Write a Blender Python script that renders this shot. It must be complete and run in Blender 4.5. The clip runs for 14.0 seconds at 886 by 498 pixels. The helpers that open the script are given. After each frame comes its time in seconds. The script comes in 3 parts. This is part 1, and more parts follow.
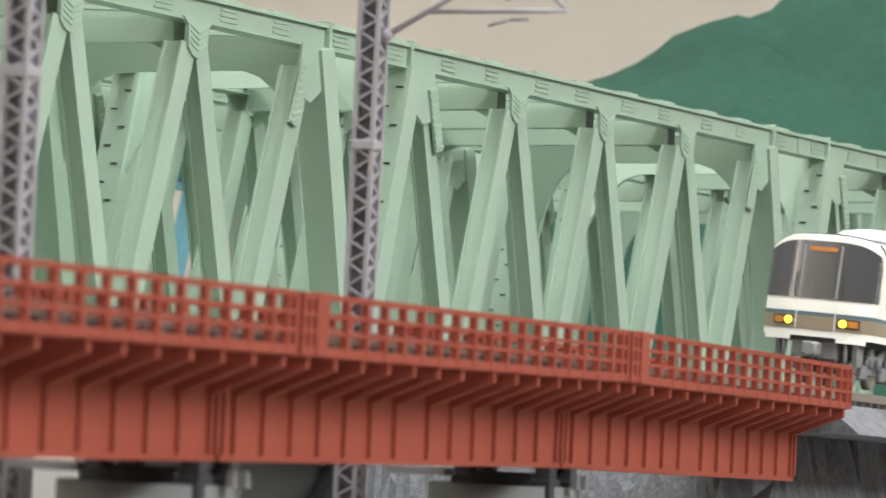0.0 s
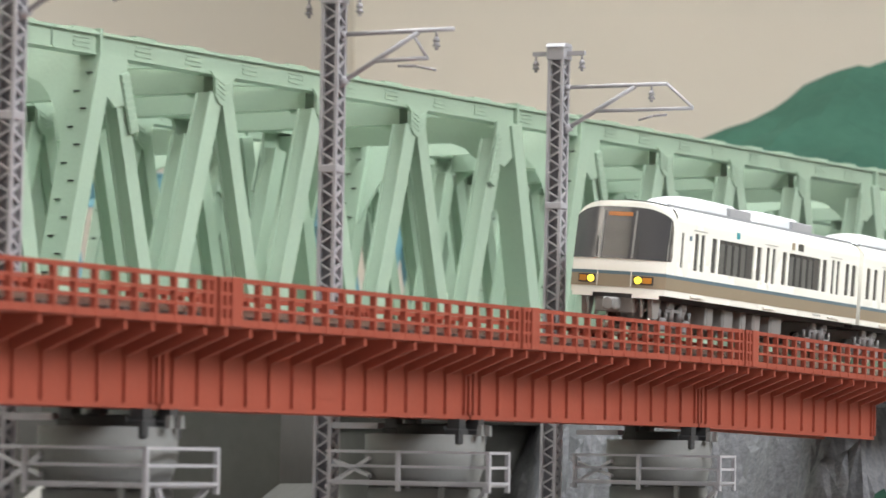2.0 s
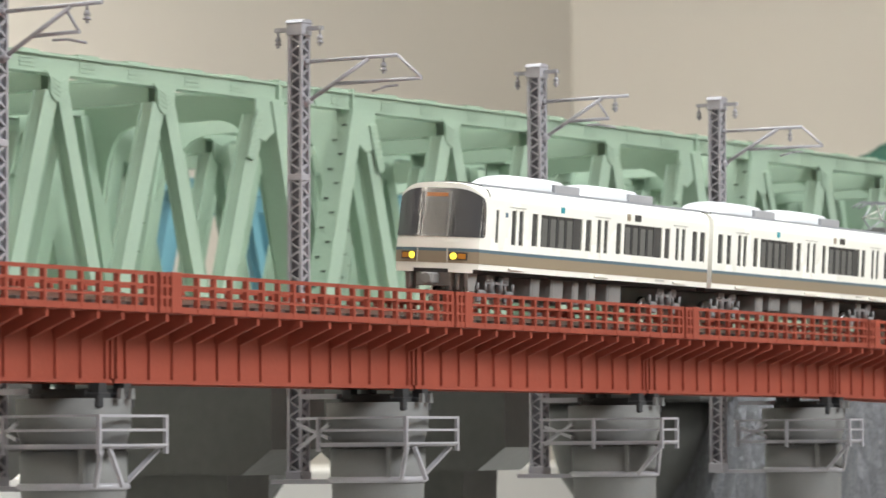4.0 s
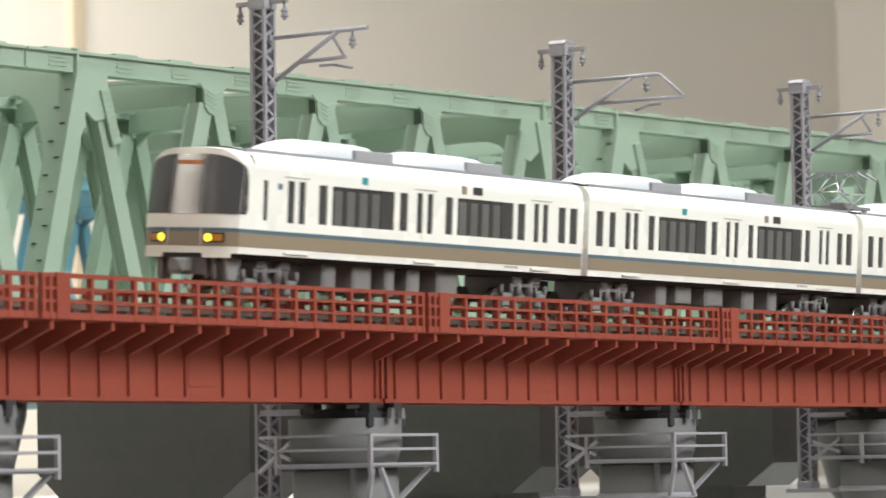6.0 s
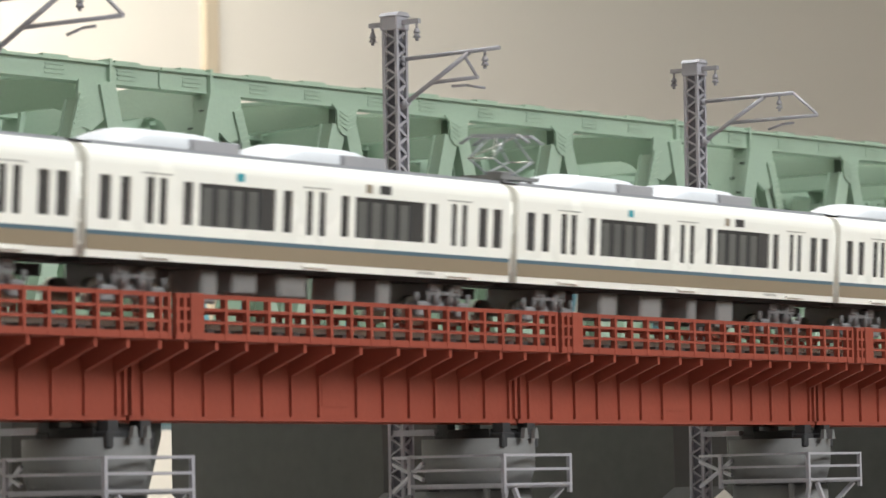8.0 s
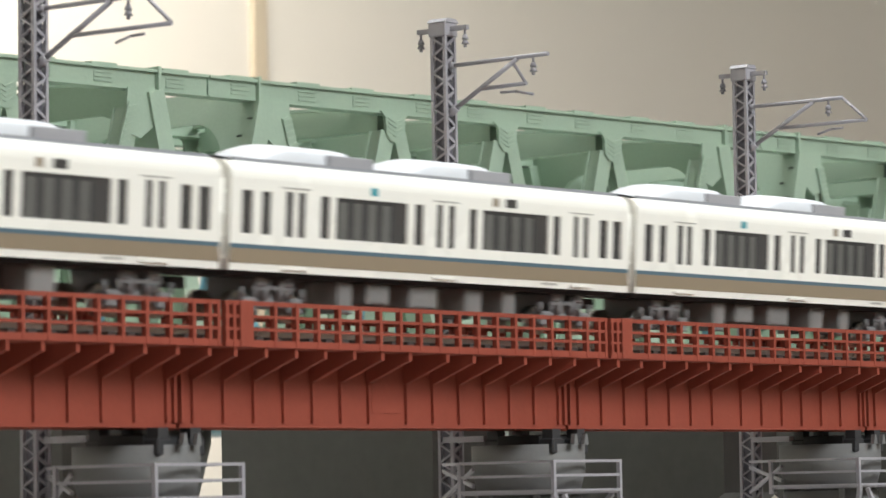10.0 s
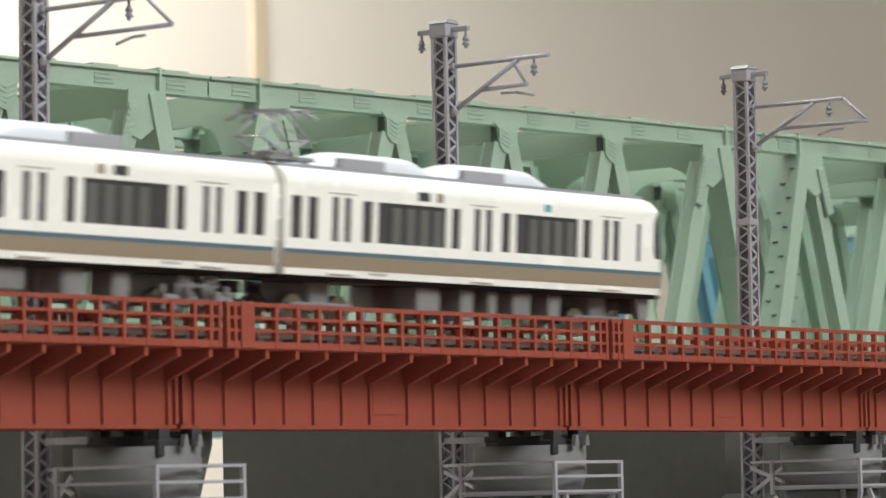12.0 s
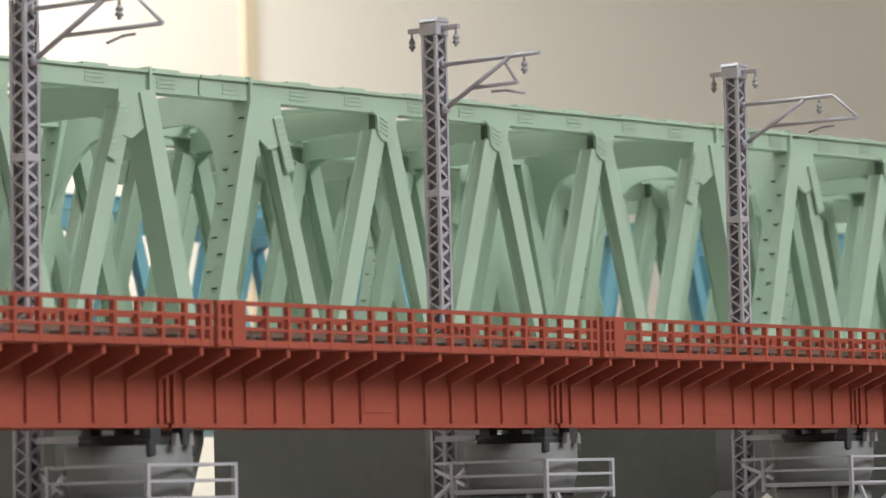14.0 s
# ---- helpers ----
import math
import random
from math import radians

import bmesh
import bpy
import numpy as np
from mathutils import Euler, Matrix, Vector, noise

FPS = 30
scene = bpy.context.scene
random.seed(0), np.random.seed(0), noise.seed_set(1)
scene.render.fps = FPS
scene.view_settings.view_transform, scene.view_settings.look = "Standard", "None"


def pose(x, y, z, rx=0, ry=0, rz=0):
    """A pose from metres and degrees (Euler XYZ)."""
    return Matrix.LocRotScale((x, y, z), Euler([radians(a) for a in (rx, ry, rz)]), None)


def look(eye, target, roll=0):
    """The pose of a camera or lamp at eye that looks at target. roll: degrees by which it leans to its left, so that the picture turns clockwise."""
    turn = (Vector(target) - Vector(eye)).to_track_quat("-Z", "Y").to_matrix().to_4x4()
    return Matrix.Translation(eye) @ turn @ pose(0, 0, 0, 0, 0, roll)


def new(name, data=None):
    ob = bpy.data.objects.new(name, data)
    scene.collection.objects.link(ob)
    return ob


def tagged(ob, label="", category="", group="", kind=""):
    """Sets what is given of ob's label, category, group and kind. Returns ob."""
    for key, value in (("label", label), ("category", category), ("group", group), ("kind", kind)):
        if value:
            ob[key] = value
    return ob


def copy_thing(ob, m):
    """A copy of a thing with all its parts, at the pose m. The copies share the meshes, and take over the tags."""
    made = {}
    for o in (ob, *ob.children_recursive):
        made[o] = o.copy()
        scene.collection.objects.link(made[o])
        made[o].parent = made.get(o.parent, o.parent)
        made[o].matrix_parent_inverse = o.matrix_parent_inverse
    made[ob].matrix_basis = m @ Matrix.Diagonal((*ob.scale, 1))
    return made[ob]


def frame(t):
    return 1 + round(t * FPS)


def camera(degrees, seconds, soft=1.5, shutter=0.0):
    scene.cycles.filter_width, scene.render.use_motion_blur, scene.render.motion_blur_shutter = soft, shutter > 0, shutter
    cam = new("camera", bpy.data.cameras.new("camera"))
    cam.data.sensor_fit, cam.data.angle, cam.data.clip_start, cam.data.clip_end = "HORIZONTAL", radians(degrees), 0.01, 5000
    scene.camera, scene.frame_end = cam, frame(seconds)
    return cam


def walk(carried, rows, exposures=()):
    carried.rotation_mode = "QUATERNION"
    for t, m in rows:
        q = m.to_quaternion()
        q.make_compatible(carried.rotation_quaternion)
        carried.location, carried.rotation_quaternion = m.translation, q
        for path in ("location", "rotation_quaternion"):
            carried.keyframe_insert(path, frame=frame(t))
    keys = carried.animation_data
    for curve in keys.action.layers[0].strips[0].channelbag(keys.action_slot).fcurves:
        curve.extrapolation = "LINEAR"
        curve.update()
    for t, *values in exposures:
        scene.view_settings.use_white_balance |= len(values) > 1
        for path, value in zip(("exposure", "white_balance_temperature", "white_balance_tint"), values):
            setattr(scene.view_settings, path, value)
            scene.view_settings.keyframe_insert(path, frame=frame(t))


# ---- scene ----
cam = camera(13.756, 14.0, soft=1.5, shutter=0.5)


def cam_pose(x, y, z, yaw, pitch, roll):
    """An eye and its heading, pitch and roll in degrees; heading 0 looks along +x."""
    a, b = radians(yaw), radians(pitch)
    way = Vector((math.cos(a) * math.cos(b), math.sin(a) * math.cos(b), math.sin(b)))
    return look((x, y, z), Vector((x, y, z)) + way, roll)


PATH = [
    (0, -0.1813, -0.2035, 0.1033, 23.146, 2.767, 2.510),
    (0.5, -0.2257, -0.2220, 0.0997, 23.691, 2.884, 1.713),
    (1, -0.2760, -0.2432, 0.0964, 24.452, 2.988, 1.343),
    (1.5, -0.3426, -0.2716, 0.0968, 25.142, 2.903, 1.045),
    (2, -0.4184, -0.3036, 0.0910, 25.707, 3.156, 0.875),
    (2.2, -0.4409, -0.3118, 0.0927, 25.833, 3.074, 0.567),
    (4.3, -0.6291, -0.4202, 0.0840, 29.933, 3.092, -0.482),
    (4.5, -0.6291, -0.4202, 0.0840, 30.374, 3.125, -0.517),
    (5, -0.6291, -0.4202, 0.0840, 31.489, 3.198, -0.669),
    (5.5, -0.6291, -0.4202, 0.0840, 32.569, 3.293, -0.937),
    (6, -0.6291, -0.4202, 0.0840, 33.439, 3.395, -1.056),
    (6.5, -0.6291, -0.4202, 0.0840, 34.209, 3.474, -1.014),
    (7, -0.6291, -0.4202, 0.0840, 34.770, 3.542, -1.049),
    (7.5, -0.6291, -0.4202, 0.0840, 35.173, 3.647, -1.030),
    (8, -0.6291, -0.4202, 0.0840, 35.509, 3.747, -1.073),
    (8.5, -0.6291, -0.4202, 0.0840, 35.820, 3.801, -1.127),
    (11, -0.6291, -0.4202, 0.0840, 36.349, 3.871, -1.286),
    (11.5, -0.6291, -0.4202, 0.0840, 36.325, 3.880, -1.347),
    (12, -0.6291, -0.4202, 0.0840, 36.289, 3.878, -1.299),
    (12.5, -0.6291, -0.4202, 0.0840, 36.257, 3.880, -1.343),
    (13, -0.6291, -0.4202, 0.0840, 36.213, 3.860, -1.426),
    (13.5, -0.6291, -0.4202, 0.0840, 36.176, 3.845, -1.364),
    (14, -0.6291, -0.4202, 0.0840, 36.146, 3.846, -1.445),
]
cam.data.dof.use_dof, cam.data.dof.focus_distance, cam.data.dof.aperture_fstop = True, 0.86, 80.0
walk(cam, [(t, cam_pose(*p)) for t, *p in PATH],
     [(0.0, 0.04), (2.0, 0.06), (4.5, -0.06), (6.0, -0.2), (8.0, -0.4), (12.0, -0.42), (13.0, -0.36), (13.5, -0.28), (14.0, -0.28)])

# ---- light: a lit exhibition room ----
world = bpy.data.worlds.new("room_air")
scene.world = world
world.use_nodes = True
world.node_tree.nodes["Background"].inputs[0].default_value = (1.0, 0.98, 0.95, 1)
world.node_tree.nodes["Background"].inputs[1].default_value = 0.05


def lamp(name, eye, target, size, size_y, watts, colour=(0.955, 0.985, 0.995)):
    data = bpy.data.lights.new(name, "AREA")
    data.shape, data.size, data.size_y, data.energy, data.color = "RECTANGLE", size, size_y, watts, colour
    ob = new(name, data)
    ob.matrix_world = look(eye, target)
    return ob


lamp("ceiling_light_near", (-0.05, -1.75, 1.6), (0.05, -0.1, 0.1), 1.8, 1.3, 122)
lamp("ceiling_light_far", (0.3, 0.2, 1.66), (0.35, 0.22, 0), 1.1, 0.6, 46)
# unseen fill, added to wash the back wall brighter on its left
lamp("wall_fill", (1.6, 1.6, 1.05), (1.8, 1.9, 0.4), 0.5, 0.15, 17, (1.0, 0.95, 0.85))
lamp("wall_light_west", (-2.35, 1.55, 0.95), (-2.6, 1.9, 1.25), 0.5, 0.15, 30, (1.0, 0.97, 0.92))
scene.view_settings.exposure = 0.0

# ---- materials ----


def material(name, colour, rough=0.5, metal=0.0, vary=0.12, scale=60.0, bump=0.15, fine=900.0, spec=0.5, emit=None, dust=None):
    """A painted or moulded surface: two scales of tone, fine relief, uneven gloss."""
    m = bpy.data.materials.new(name)
    m.use_nodes = True
    nt = m.node_tree
    nd, ln = nt.nodes, nt.links
    b = nd["Principled BSDF"]
    b.inputs["Metallic"].default_value = metal
    b.inputs["Specular IOR Level"].default_value = spec
    co = nd.new("ShaderNodeTexCoord")
    n1, n2 = nd.new("ShaderNodeTexNoise"), nd.new("ShaderNodeTexNoise")
    n1.inputs["Scale"].default_value, n1.inputs["Detail"].default_value = scale, 5
    n2.inputs["Scale"].default_value, n2.inputs["Detail"].default_value = fine, 3
    for n in (n1, n2):
        ln.new(co.outputs["Object"], n.inputs["Vector"])
    mix = nd.new("ShaderNodeMix")
    mix.data_type, mix.blend_type = "RGBA", "MIX"
    lo = [max(0, c * (1 - vary)) for c in colour]
    hi = [min(1, c * (1 + vary)) for c in (dust or colour)]
    mix.inputs[6].default_value, mix.inputs[7].default_value = (*lo, 1), (*hi, 1)
    add = nd.new("ShaderNodeMath")
    add.operation = "MULTIPLY_ADD"
    add.inputs[1].default_value, add.inputs[2].default_value = 0.35, 0.0
    ln.new(n2.outputs["Fac"], add.inputs[0])
    tot = nd.new("ShaderNodeMath")
    tot.operation = "MULTIPLY_ADD"
    tot.inputs[1].default_value = 0.65
    ln.new(n1.outputs["Fac"], tot.inputs[0])
    ln.new(add.outputs[0], tot.inputs[2])
    oi = nd.new("ShaderNodeObjectInfo")
    rnd = nd.new("ShaderNodeMath")
    rnd.operation = "MULTIPLY_ADD"
    rnd.inputs[1].default_value, rnd.inputs[2].default_value = 0.24, -0.12
    ln.new(oi.outputs["Random"], rnd.inputs[0])
    sm = nd.new("ShaderNodeMath")
    sm.operation, sm.use_clamp = "ADD", True
    ln.new(tot.outputs[0], sm.inputs[0])
    ln.new(rnd.outputs[0], sm.inputs[1])
    ln.new(sm.outputs[0], mix.inputs[0])
    ln.new(mix.outputs[2], b.inputs["Base Color"])
    ro = nd.new("ShaderNodeMath")
    ro.operation = "MULTIPLY_ADD"
    ro.inputs[1].default_value, ro.inputs[2].default_value = 0.25, max(0.0, rough - 0.12)
    ln.new(n1.outputs["Fac"], ro.inputs[0])
    ln.new(ro.outputs[0], b.inputs["Roughness"])
    if bump:
        bp = nd.new("ShaderNodeBump")
        bp.inputs["Strength"].default_value, bp.inputs["Distance"].default_value = bump, 0.0004
        ln.new(n2.outputs["Fac"], bp.inputs["Height"])
        ln.new(bp.outputs[0], b.inputs["Normal"])
    if emit:
        b.inputs["Emission Color"].default_value, b.inputs["Emission Strength"].default_value = (*emit[0], 1), emit[1]
    return m


RED = material("red_oxide_plastic", (0.265, 0.058, 0.036), 0.55, vary=0.2, scale=45, spec=0.28)
GREEN = material("pale_green_plastic", (0.31, 0.405, 0.315), 0.42, vary=0.14, scale=30)
BLUE = material("blue_plastic", (0.13, 0.29, 0.34), 0.45, vary=0.1, scale=30)
IVORY = material("ivory_car_paint", (0.85, 0.835, 0.775), 0.25, vary=0.03, scale=40, bump=0.03)
BROWN = material("brown_stripe_paint", (0.27, 0.215, 0.15), 0.35, vary=0.08, scale=50, bump=0.03)
AZURE = material("azure_line_paint", (0.085, 0.145, 0.185), 0.35, vary=0.08, bump=0.03)
ROOFGREY = material("roof_grey_paint", (0.30, 0.31, 0.33), 0.5, vary=0.08)
ACWHITE = material("roof_unit_paint", (0.58, 0.60, 0.63), 0.42, vary=0.06)
GRILLE = material("roof_unit_side", (0.34, 0.34, 0.36), 0.45, vary=0.1, fine=1500)
GLASS = material("smoked_window", (0.065, 0.063, 0.062), 0.10, vary=0.2, bump=0.0, spec=0.6)
SCREEN = material("windscreen_glass", (0.06, 0.06, 0.065), 0.05, vary=0.1, bump=0.0, spec=0.8)
SEAT = material("curtain_grey", (0.11, 0.108, 0.10), 0.6, vary=0.3, scale=400)
UNDER = material("underframe_grey", (0.22, 0.217, 0.212), 0.6, vary=0.25, scale=120)
BOGIE = material("bogie_grey", (0.23, 0.23, 0.235), 0.5, vary=0.4, scale=150)
BLACK = material("black_rubber", (0.03, 0.03, 0.032), 0.6)
STEEL = material("bright_steel", (0.62, 0.60, 0.56), 0.28, metal=1.0, vary=0.12)
MAST = material("mast_grey_plastic", (0.33, 0.32, 0.345), 0.36, vary=0.12, scale=80)
CONCRETE = material("pier_grey_plastic", (0.155, 0.155, 0.153), 0.6, vary=0.14, scale=30)
# strong tone variation imitates soft streaks of reflected light on the piers
DARKPIER = material("dark_grey_pier", (0.075, 0.074, 0.069), 0.34, vary=0.55, scale=13, fine=300)
YELLOW = material("headlamp_glow", (0.9, 0.7, 0.08), 0.3, emit=((1.0, 0.78, 0.05), 1.6))
AMBER = material("amber_lens", (0.55, 0.22, 0.03), 0.25)
TEAL = material("teal_sign", (0.03, 0.30, 0.36), 0.4)
SIGNORANGE = material("destination_sign", (0.45, 0.16, 0.04), 0.4)
GREYTEXT = material("grey_print", (0.35, 0.34, 0.31), 0.5)
MASTSHADE = material("mast_recess_shade", (0.10, 0.095, 0.115), 0.5, vary=0.1)
SLEEPER = material("dark_sleeper_plastic", (0.07, 0.06, 0.055), 0.7)
DECK = material("deck_brown", (0.30, 0.24, 0.17), 0.7, vary=0.25)
ROCK = material("grey_rock", (0.045, 0.045, 0.05), 0.95, vary=0.97, scale=420, bump=1.0, fine=900, dust=(0.12, 0.12, 0.13))
HILL = material("green_hillside", (0.028, 0.070, 0.050), 0.95, vary=0.6, scale=14, bump=0.5, fine=160, spec=0.1)
WALL = material("cream_wall", (0.70, 0.66, 0.60), 0.75, vary=0.03, scale=2, bump=0.05, spec=0.2)
STRIP = material("brown_wall_strip", (0.52, 0.44, 0.33), 0.6, vary=0.05, scale=4)
TABLE = material("grey_layout_board", (0.36, 0.35, 0.33), 0.5, vary=0.06, scale=6)
FLOORM = material("grey_floor", (0.16, 0.155, 0.145), 0.6, vary=0.15, scale=4)
CEIL = material("white_ceiling", (0.8, 0.79, 0.76), 0.9, vary=0.02, scale=3)

# ---- mesh helpers: all sizes below are in millimetres ----
MM = 0.001
Z0 = 120.0  # height of the near railing's top over the layout board


def box(bm, x0, x1, y0, y1, z0, z1, bevel=0.0):
    v = [bm.verts.new((x * MM, y * MM, z * MM)) for x in (x0, x1) for y in (y0, y1) for z in (z0, z1)]
    fs = [bm.faces.new([v[i] for i in q]) for q in ((0, 1, 3, 2), (4, 6, 7, 5), (0, 4, 5, 1), (2, 3, 7, 6), (0, 2, 6, 4), (1, 5, 7, 3))]
    if bevel:
        es = list({e for f in fs for e in f.edges})
        bmesh.ops.bevel(bm, geom=es, offset=bevel * MM, segments=1, affect="EDGES")


def beam(bm, p, q, w, h, side=(0, 1, 0)):
    """A bar from p to q, w wide along side and h the other way."""
    p, q, s = Vector(p), Vector(q), Vector(side)
    d = (q - p).normalized()
    s = (s - d * s.dot(d)).normalized()
    u = d.cross(s)
    c = [(a, b) for a in (-w / 2, w / 2) for b in (-h / 2, h / 2)]
    v = [bm.verts.new((e + s * a + u * b) * MM) for e in (p, q) for a, b in c]
    for k in ((0, 1, 3, 2), (4, 6, 7, 5), (0, 4, 5, 1), (2, 3, 7, 6), (0, 2, 6, 4), (1, 5, 7, 3)):
        bm.faces.new([v[i] for i in k])


def rod(bm, p, q, r, n=8, r2=None):
    p, q = Vector(p), Vector(q)
    d = (q - p).normalized()
    s = d.orthogonal().normalized()
    u = d.cross(s)
    r2 = r if r2 is None else r2
    a = [bm.verts.new((p + (s * math.cos(t) + u * math.sin(t)) * r) * MM) for t in [2 * math.pi * i / n for i in range(n)]]
    b = [bm.verts.new((q + (s * math.cos(t) + u * math.sin(t)) * r2) * MM) for t in [2 * math.pi * i / n for i in range(n)]]
    for i in range(n):
        f = bm.faces.new((a[i], a[(i + 1) % n], b[(i + 1) % n], b[i]))
        f.smooth = True
    bm.faces.new(a[::-1])
    bm.faces.new(b)


def slab(bm, pts, axis, lo, hi):
    """A polygon, drawn in the plane across axis, given thickness from lo to hi."""
    def at(p, k):
        return Vector({"x": (k, p[0], p[1]), "y": (p[0], k, p[1]), "z": (p[0], p[1], k)}[axis]) * MM
    a, b = [bm.verts.new(at(p, lo)) for p in pts], [bm.verts.new(at(p, hi)) for p in pts]
    bm.faces.new(a)
    bm.faces.new(b[::-1])
    for i in range(len(pts)):
        j = (i + 1) % len(pts)
        bm.faces.new((a[j], a[i], b[i], b[j]))


def lathe(bm, rings, n=32, sx=1.0, sy=1.0, at=(0, 0)):
    """Rings of (radius, height) round an upright axis, closed at both ends."""
    rows = []
    for r, z in rings:
        rows.append([bm.verts.new(((at[0] + r * sx * math.cos(2 * math.pi * i / n)) * MM, (at[1] + r * sy * math.sin(2 * math.pi * i / n)) * MM, z * MM)) for i in range(n)])
    for a, b in zip(rows, rows[1:]):
        for i in range(n):
            f = bm.faces.new((a[i], a[(i + 1) % n], b[(i + 1) % n], b[i]))
            f.smooth = True
    bm.faces.new(rows[0][::-1])
    bm.faces.new(rows[-1])


def mesh_of(name, draw, mat):
    bm = bmesh.new()
    draw(bm)
    bmesh.ops.recalc_face_normals(bm, faces=bm.faces)
    me = bpy.data.meshes.new(name)
    bm.to_mesh(me)
    bm.free()
    me.materials.append(mat)
    return me


def part(name, draw, mat, parent=None, label="", at=None):
    """One mesh object, drawn by draw(bm) or from a ready mesh, under a thing or a part."""
    me = draw if isinstance(draw, bpy.types.Mesh) else mesh_of(name, draw, mat)
    ob = new(name, me)
    ob.parent = parent
    if at:
        ob.location = Vector(at) * MM
    return tagged(ob, label) if label else ob


def thing(name, label, category, group="", at=(0, 0, 0), turn=0):
    ob = new(name)
    ob.matrix_basis = pose(at[0] * MM, at[1] * MM, at[2] * MM, 0, 0, turn)
    return tagged(ob, label, category, group)


def setting(name, draw, mat, label=""):
    return tagged(part(name, draw, mat), label, "", "", "structure")


# ---- the room ----
setting("wall_north", lambda b: box(b, -3200, 4000, 1900, 2000, -760, 1700), WALL, "plain cream back wall")
setting("wall_east", lambda b: box(b, 3880, 4000, -2600, 1900, -760, 1700), WALL, "plain cream side wall")
setting("wall_west", lambda b: box(b, -3320, -3200, -2600, 2000, -760, 1700), WALL)
setting("wall_south", lambda b: box(b, -3320, 4000, -2720, -2600, -760, 1700), STRIP)
setting("floor", lambda b: box(b, -3320, 4000, -2720, 2000, -820, -760), FLOORM)
setting("ceiling", lambda b: box(b, -3320, 4000, -2720, 2000, 1700, 1760), CEIL)
setting("trim", lambda b: box(b, 2212, 2232, 1893, 1900, -760, 1700), STRIP, "brown wall joint strip")
setting("ground", lambda b: box(b, -1400, 3500, -150, 1250, -30, 0), TABLE, "grey layout board under the bridges")

tagged(part("white_counter", lambda b: box(b, -1000, 3700, 1450, 1880, -760, 62, 4), CEIL), "long white counter standing along the wall", "counter")

# ---- red plate-girder bridge ----
PITCH, SPANS = 124.0, range(0, 9)
# fourteen web stiffeners, with a wider panel in the middle of each span
STATIONS = [4.2 + i * 8.72 for i in range(7)] + [68.6 + i * 8.72 for i in range(7)]


def near_y(far, y):
    return 37.0 - y if far else y


def draw_railing_bar(far, z, h):
    def d(b):
        y = near_y(far, 0.0)
        box(b, 0.6, PITCH - 0.6, y - 0.45, y + 0.45, z - h, z)
    return d


def girder_span():
    t = thing("girder_span", "red plastic plate-girder bridge span with mesh railings", "bridge span", "spans of the red bridge")
    for far in (False, True):
        g = part("girder", lambda b: (box(b, 0.5, PITCH - 0.5, near_y(far, 10.8), near_y(far, 12.4), -21.9, -8.4),
                                      box(b, 0.5, PITCH - 0.5, near_y(far, 10.62), near_y(far, 12.8), -22.5, -21.8)), RED, t)
        if not far:
            stiff = mesh_of("stiffener", lambda b: slab(b, [(10.15, -21.6), (10.8, -21.6), (10.8, -12.6), (10.5, -12.6), (10.15, -14.0)], "x", -0.3, 0.3), RED)
            for x in STATIONS:
                part("stiffener", stiff, RED, g, at=(x, 0, 0))
            for x in (1.0, PITCH - 1.0):
                part("end_stiffener", lambda b: box(b, x - 0.4, x + 0.4, 10.1, 10.8, -21.6, -8.6), RED, g)
            part("maker_plate", lambda b: box(b, PITCH / 2 - 4.4, PITCH / 2 + 4.4, 10.62, 10.8, -19.6, -10.4), RED, g)
        br = mesh_of("bracket", lambda b: slab(b, [(near_y(far, 0.2), -8.2), (near_y(far, 10.8), -8.2), (near_y(far, 10.8), -13.8), (near_y(far, 9.9), -13.8), (near_y(far, 1.0), -10.2), (near_y(far, 0.2), -10.0)], "x", -0.5, 0.5), RED)
        for x in STATIONS:
            part("bracket", br, RED, t, at=(x, 0, 0))
        for z, h in ((0.0, 0.8), (-2.5, 0.55), (-4.8, 0.55), (-7.0, 1.3)):
            part("railing_bar", draw_railing_bar(far, z, h), RED, t)
        y = near_y(far, 0.0)
        po = mesh_of("railing_post", lambda b: box(b, -0.42, 0.42, y - 0.55, y + 0.55, -8.2, -0.12), RED)
        for x in [1.2, 3.2] + [8.6 + i * 6.32 for i in range(1, 18)] + [PITCH - 3.6, PITCH - 1.2]:
            part("railing_post", po, RED, t, at=(x, 0, 0))
        part("railing_plate", lambda b: box(b, 4.6, 8.4, y - 0.75, y + 0.6, -8.3, 0.12, 0.12), RED, t)
    part("walkway", lambda b: (box(b, 0.4, PITCH - 0.4, 0.3, 12.4, -8.4, -7.7), box(b, 0.4, PITCH - 0.4, 24.6, 36.7, -8.4, -7.7)), RED, t)
    part("deck", lambda b: box(b, 0.4, PITCH - 0.4, 12.4, 24.6, -8.6, -7.3), DECK, t, "brown track bed between the girders")
    sl = mesh_of("sleeper", lambda b: box(b, -1.0, 1.0, 10.0, 27.0, -7.7, -5.6), SLEEPER)
    for i in range(24):
        part("sleeper", sl, SLEEPER, t, at=(2.6 + i * 5.166, 0, 0))
    for y in (14.0, 23.0):
        part("rail", lambda b: (box(b, 0.1, PITCH - 0.1, y - 0.45, y + 0.45, -4.6, -3.6), box(b, 0.1, PITCH - 0.1, y - 0.18, y + 0.18, -5.3, -4.5), box(b, 0.1, PITCH - 0.1, y - 0.8, y + 0.8, -5.6, -5.2)), STEEL, t, "bright steel rail")
    return t


span = girder_span()
GRADE, CREST = 0.8, 3 * PITCH  # degrees downhill past the crest
span.matrix_basis = pose((4 - SPANS[0] - 1) * PITCH * MM, 0, Z0 * MM, 0, GRADE, 0)
for k in SPANS[1:]:
    copy_thing(span, pose((4 - k - 1) * PITCH * MM, 0, Z0 * MM))


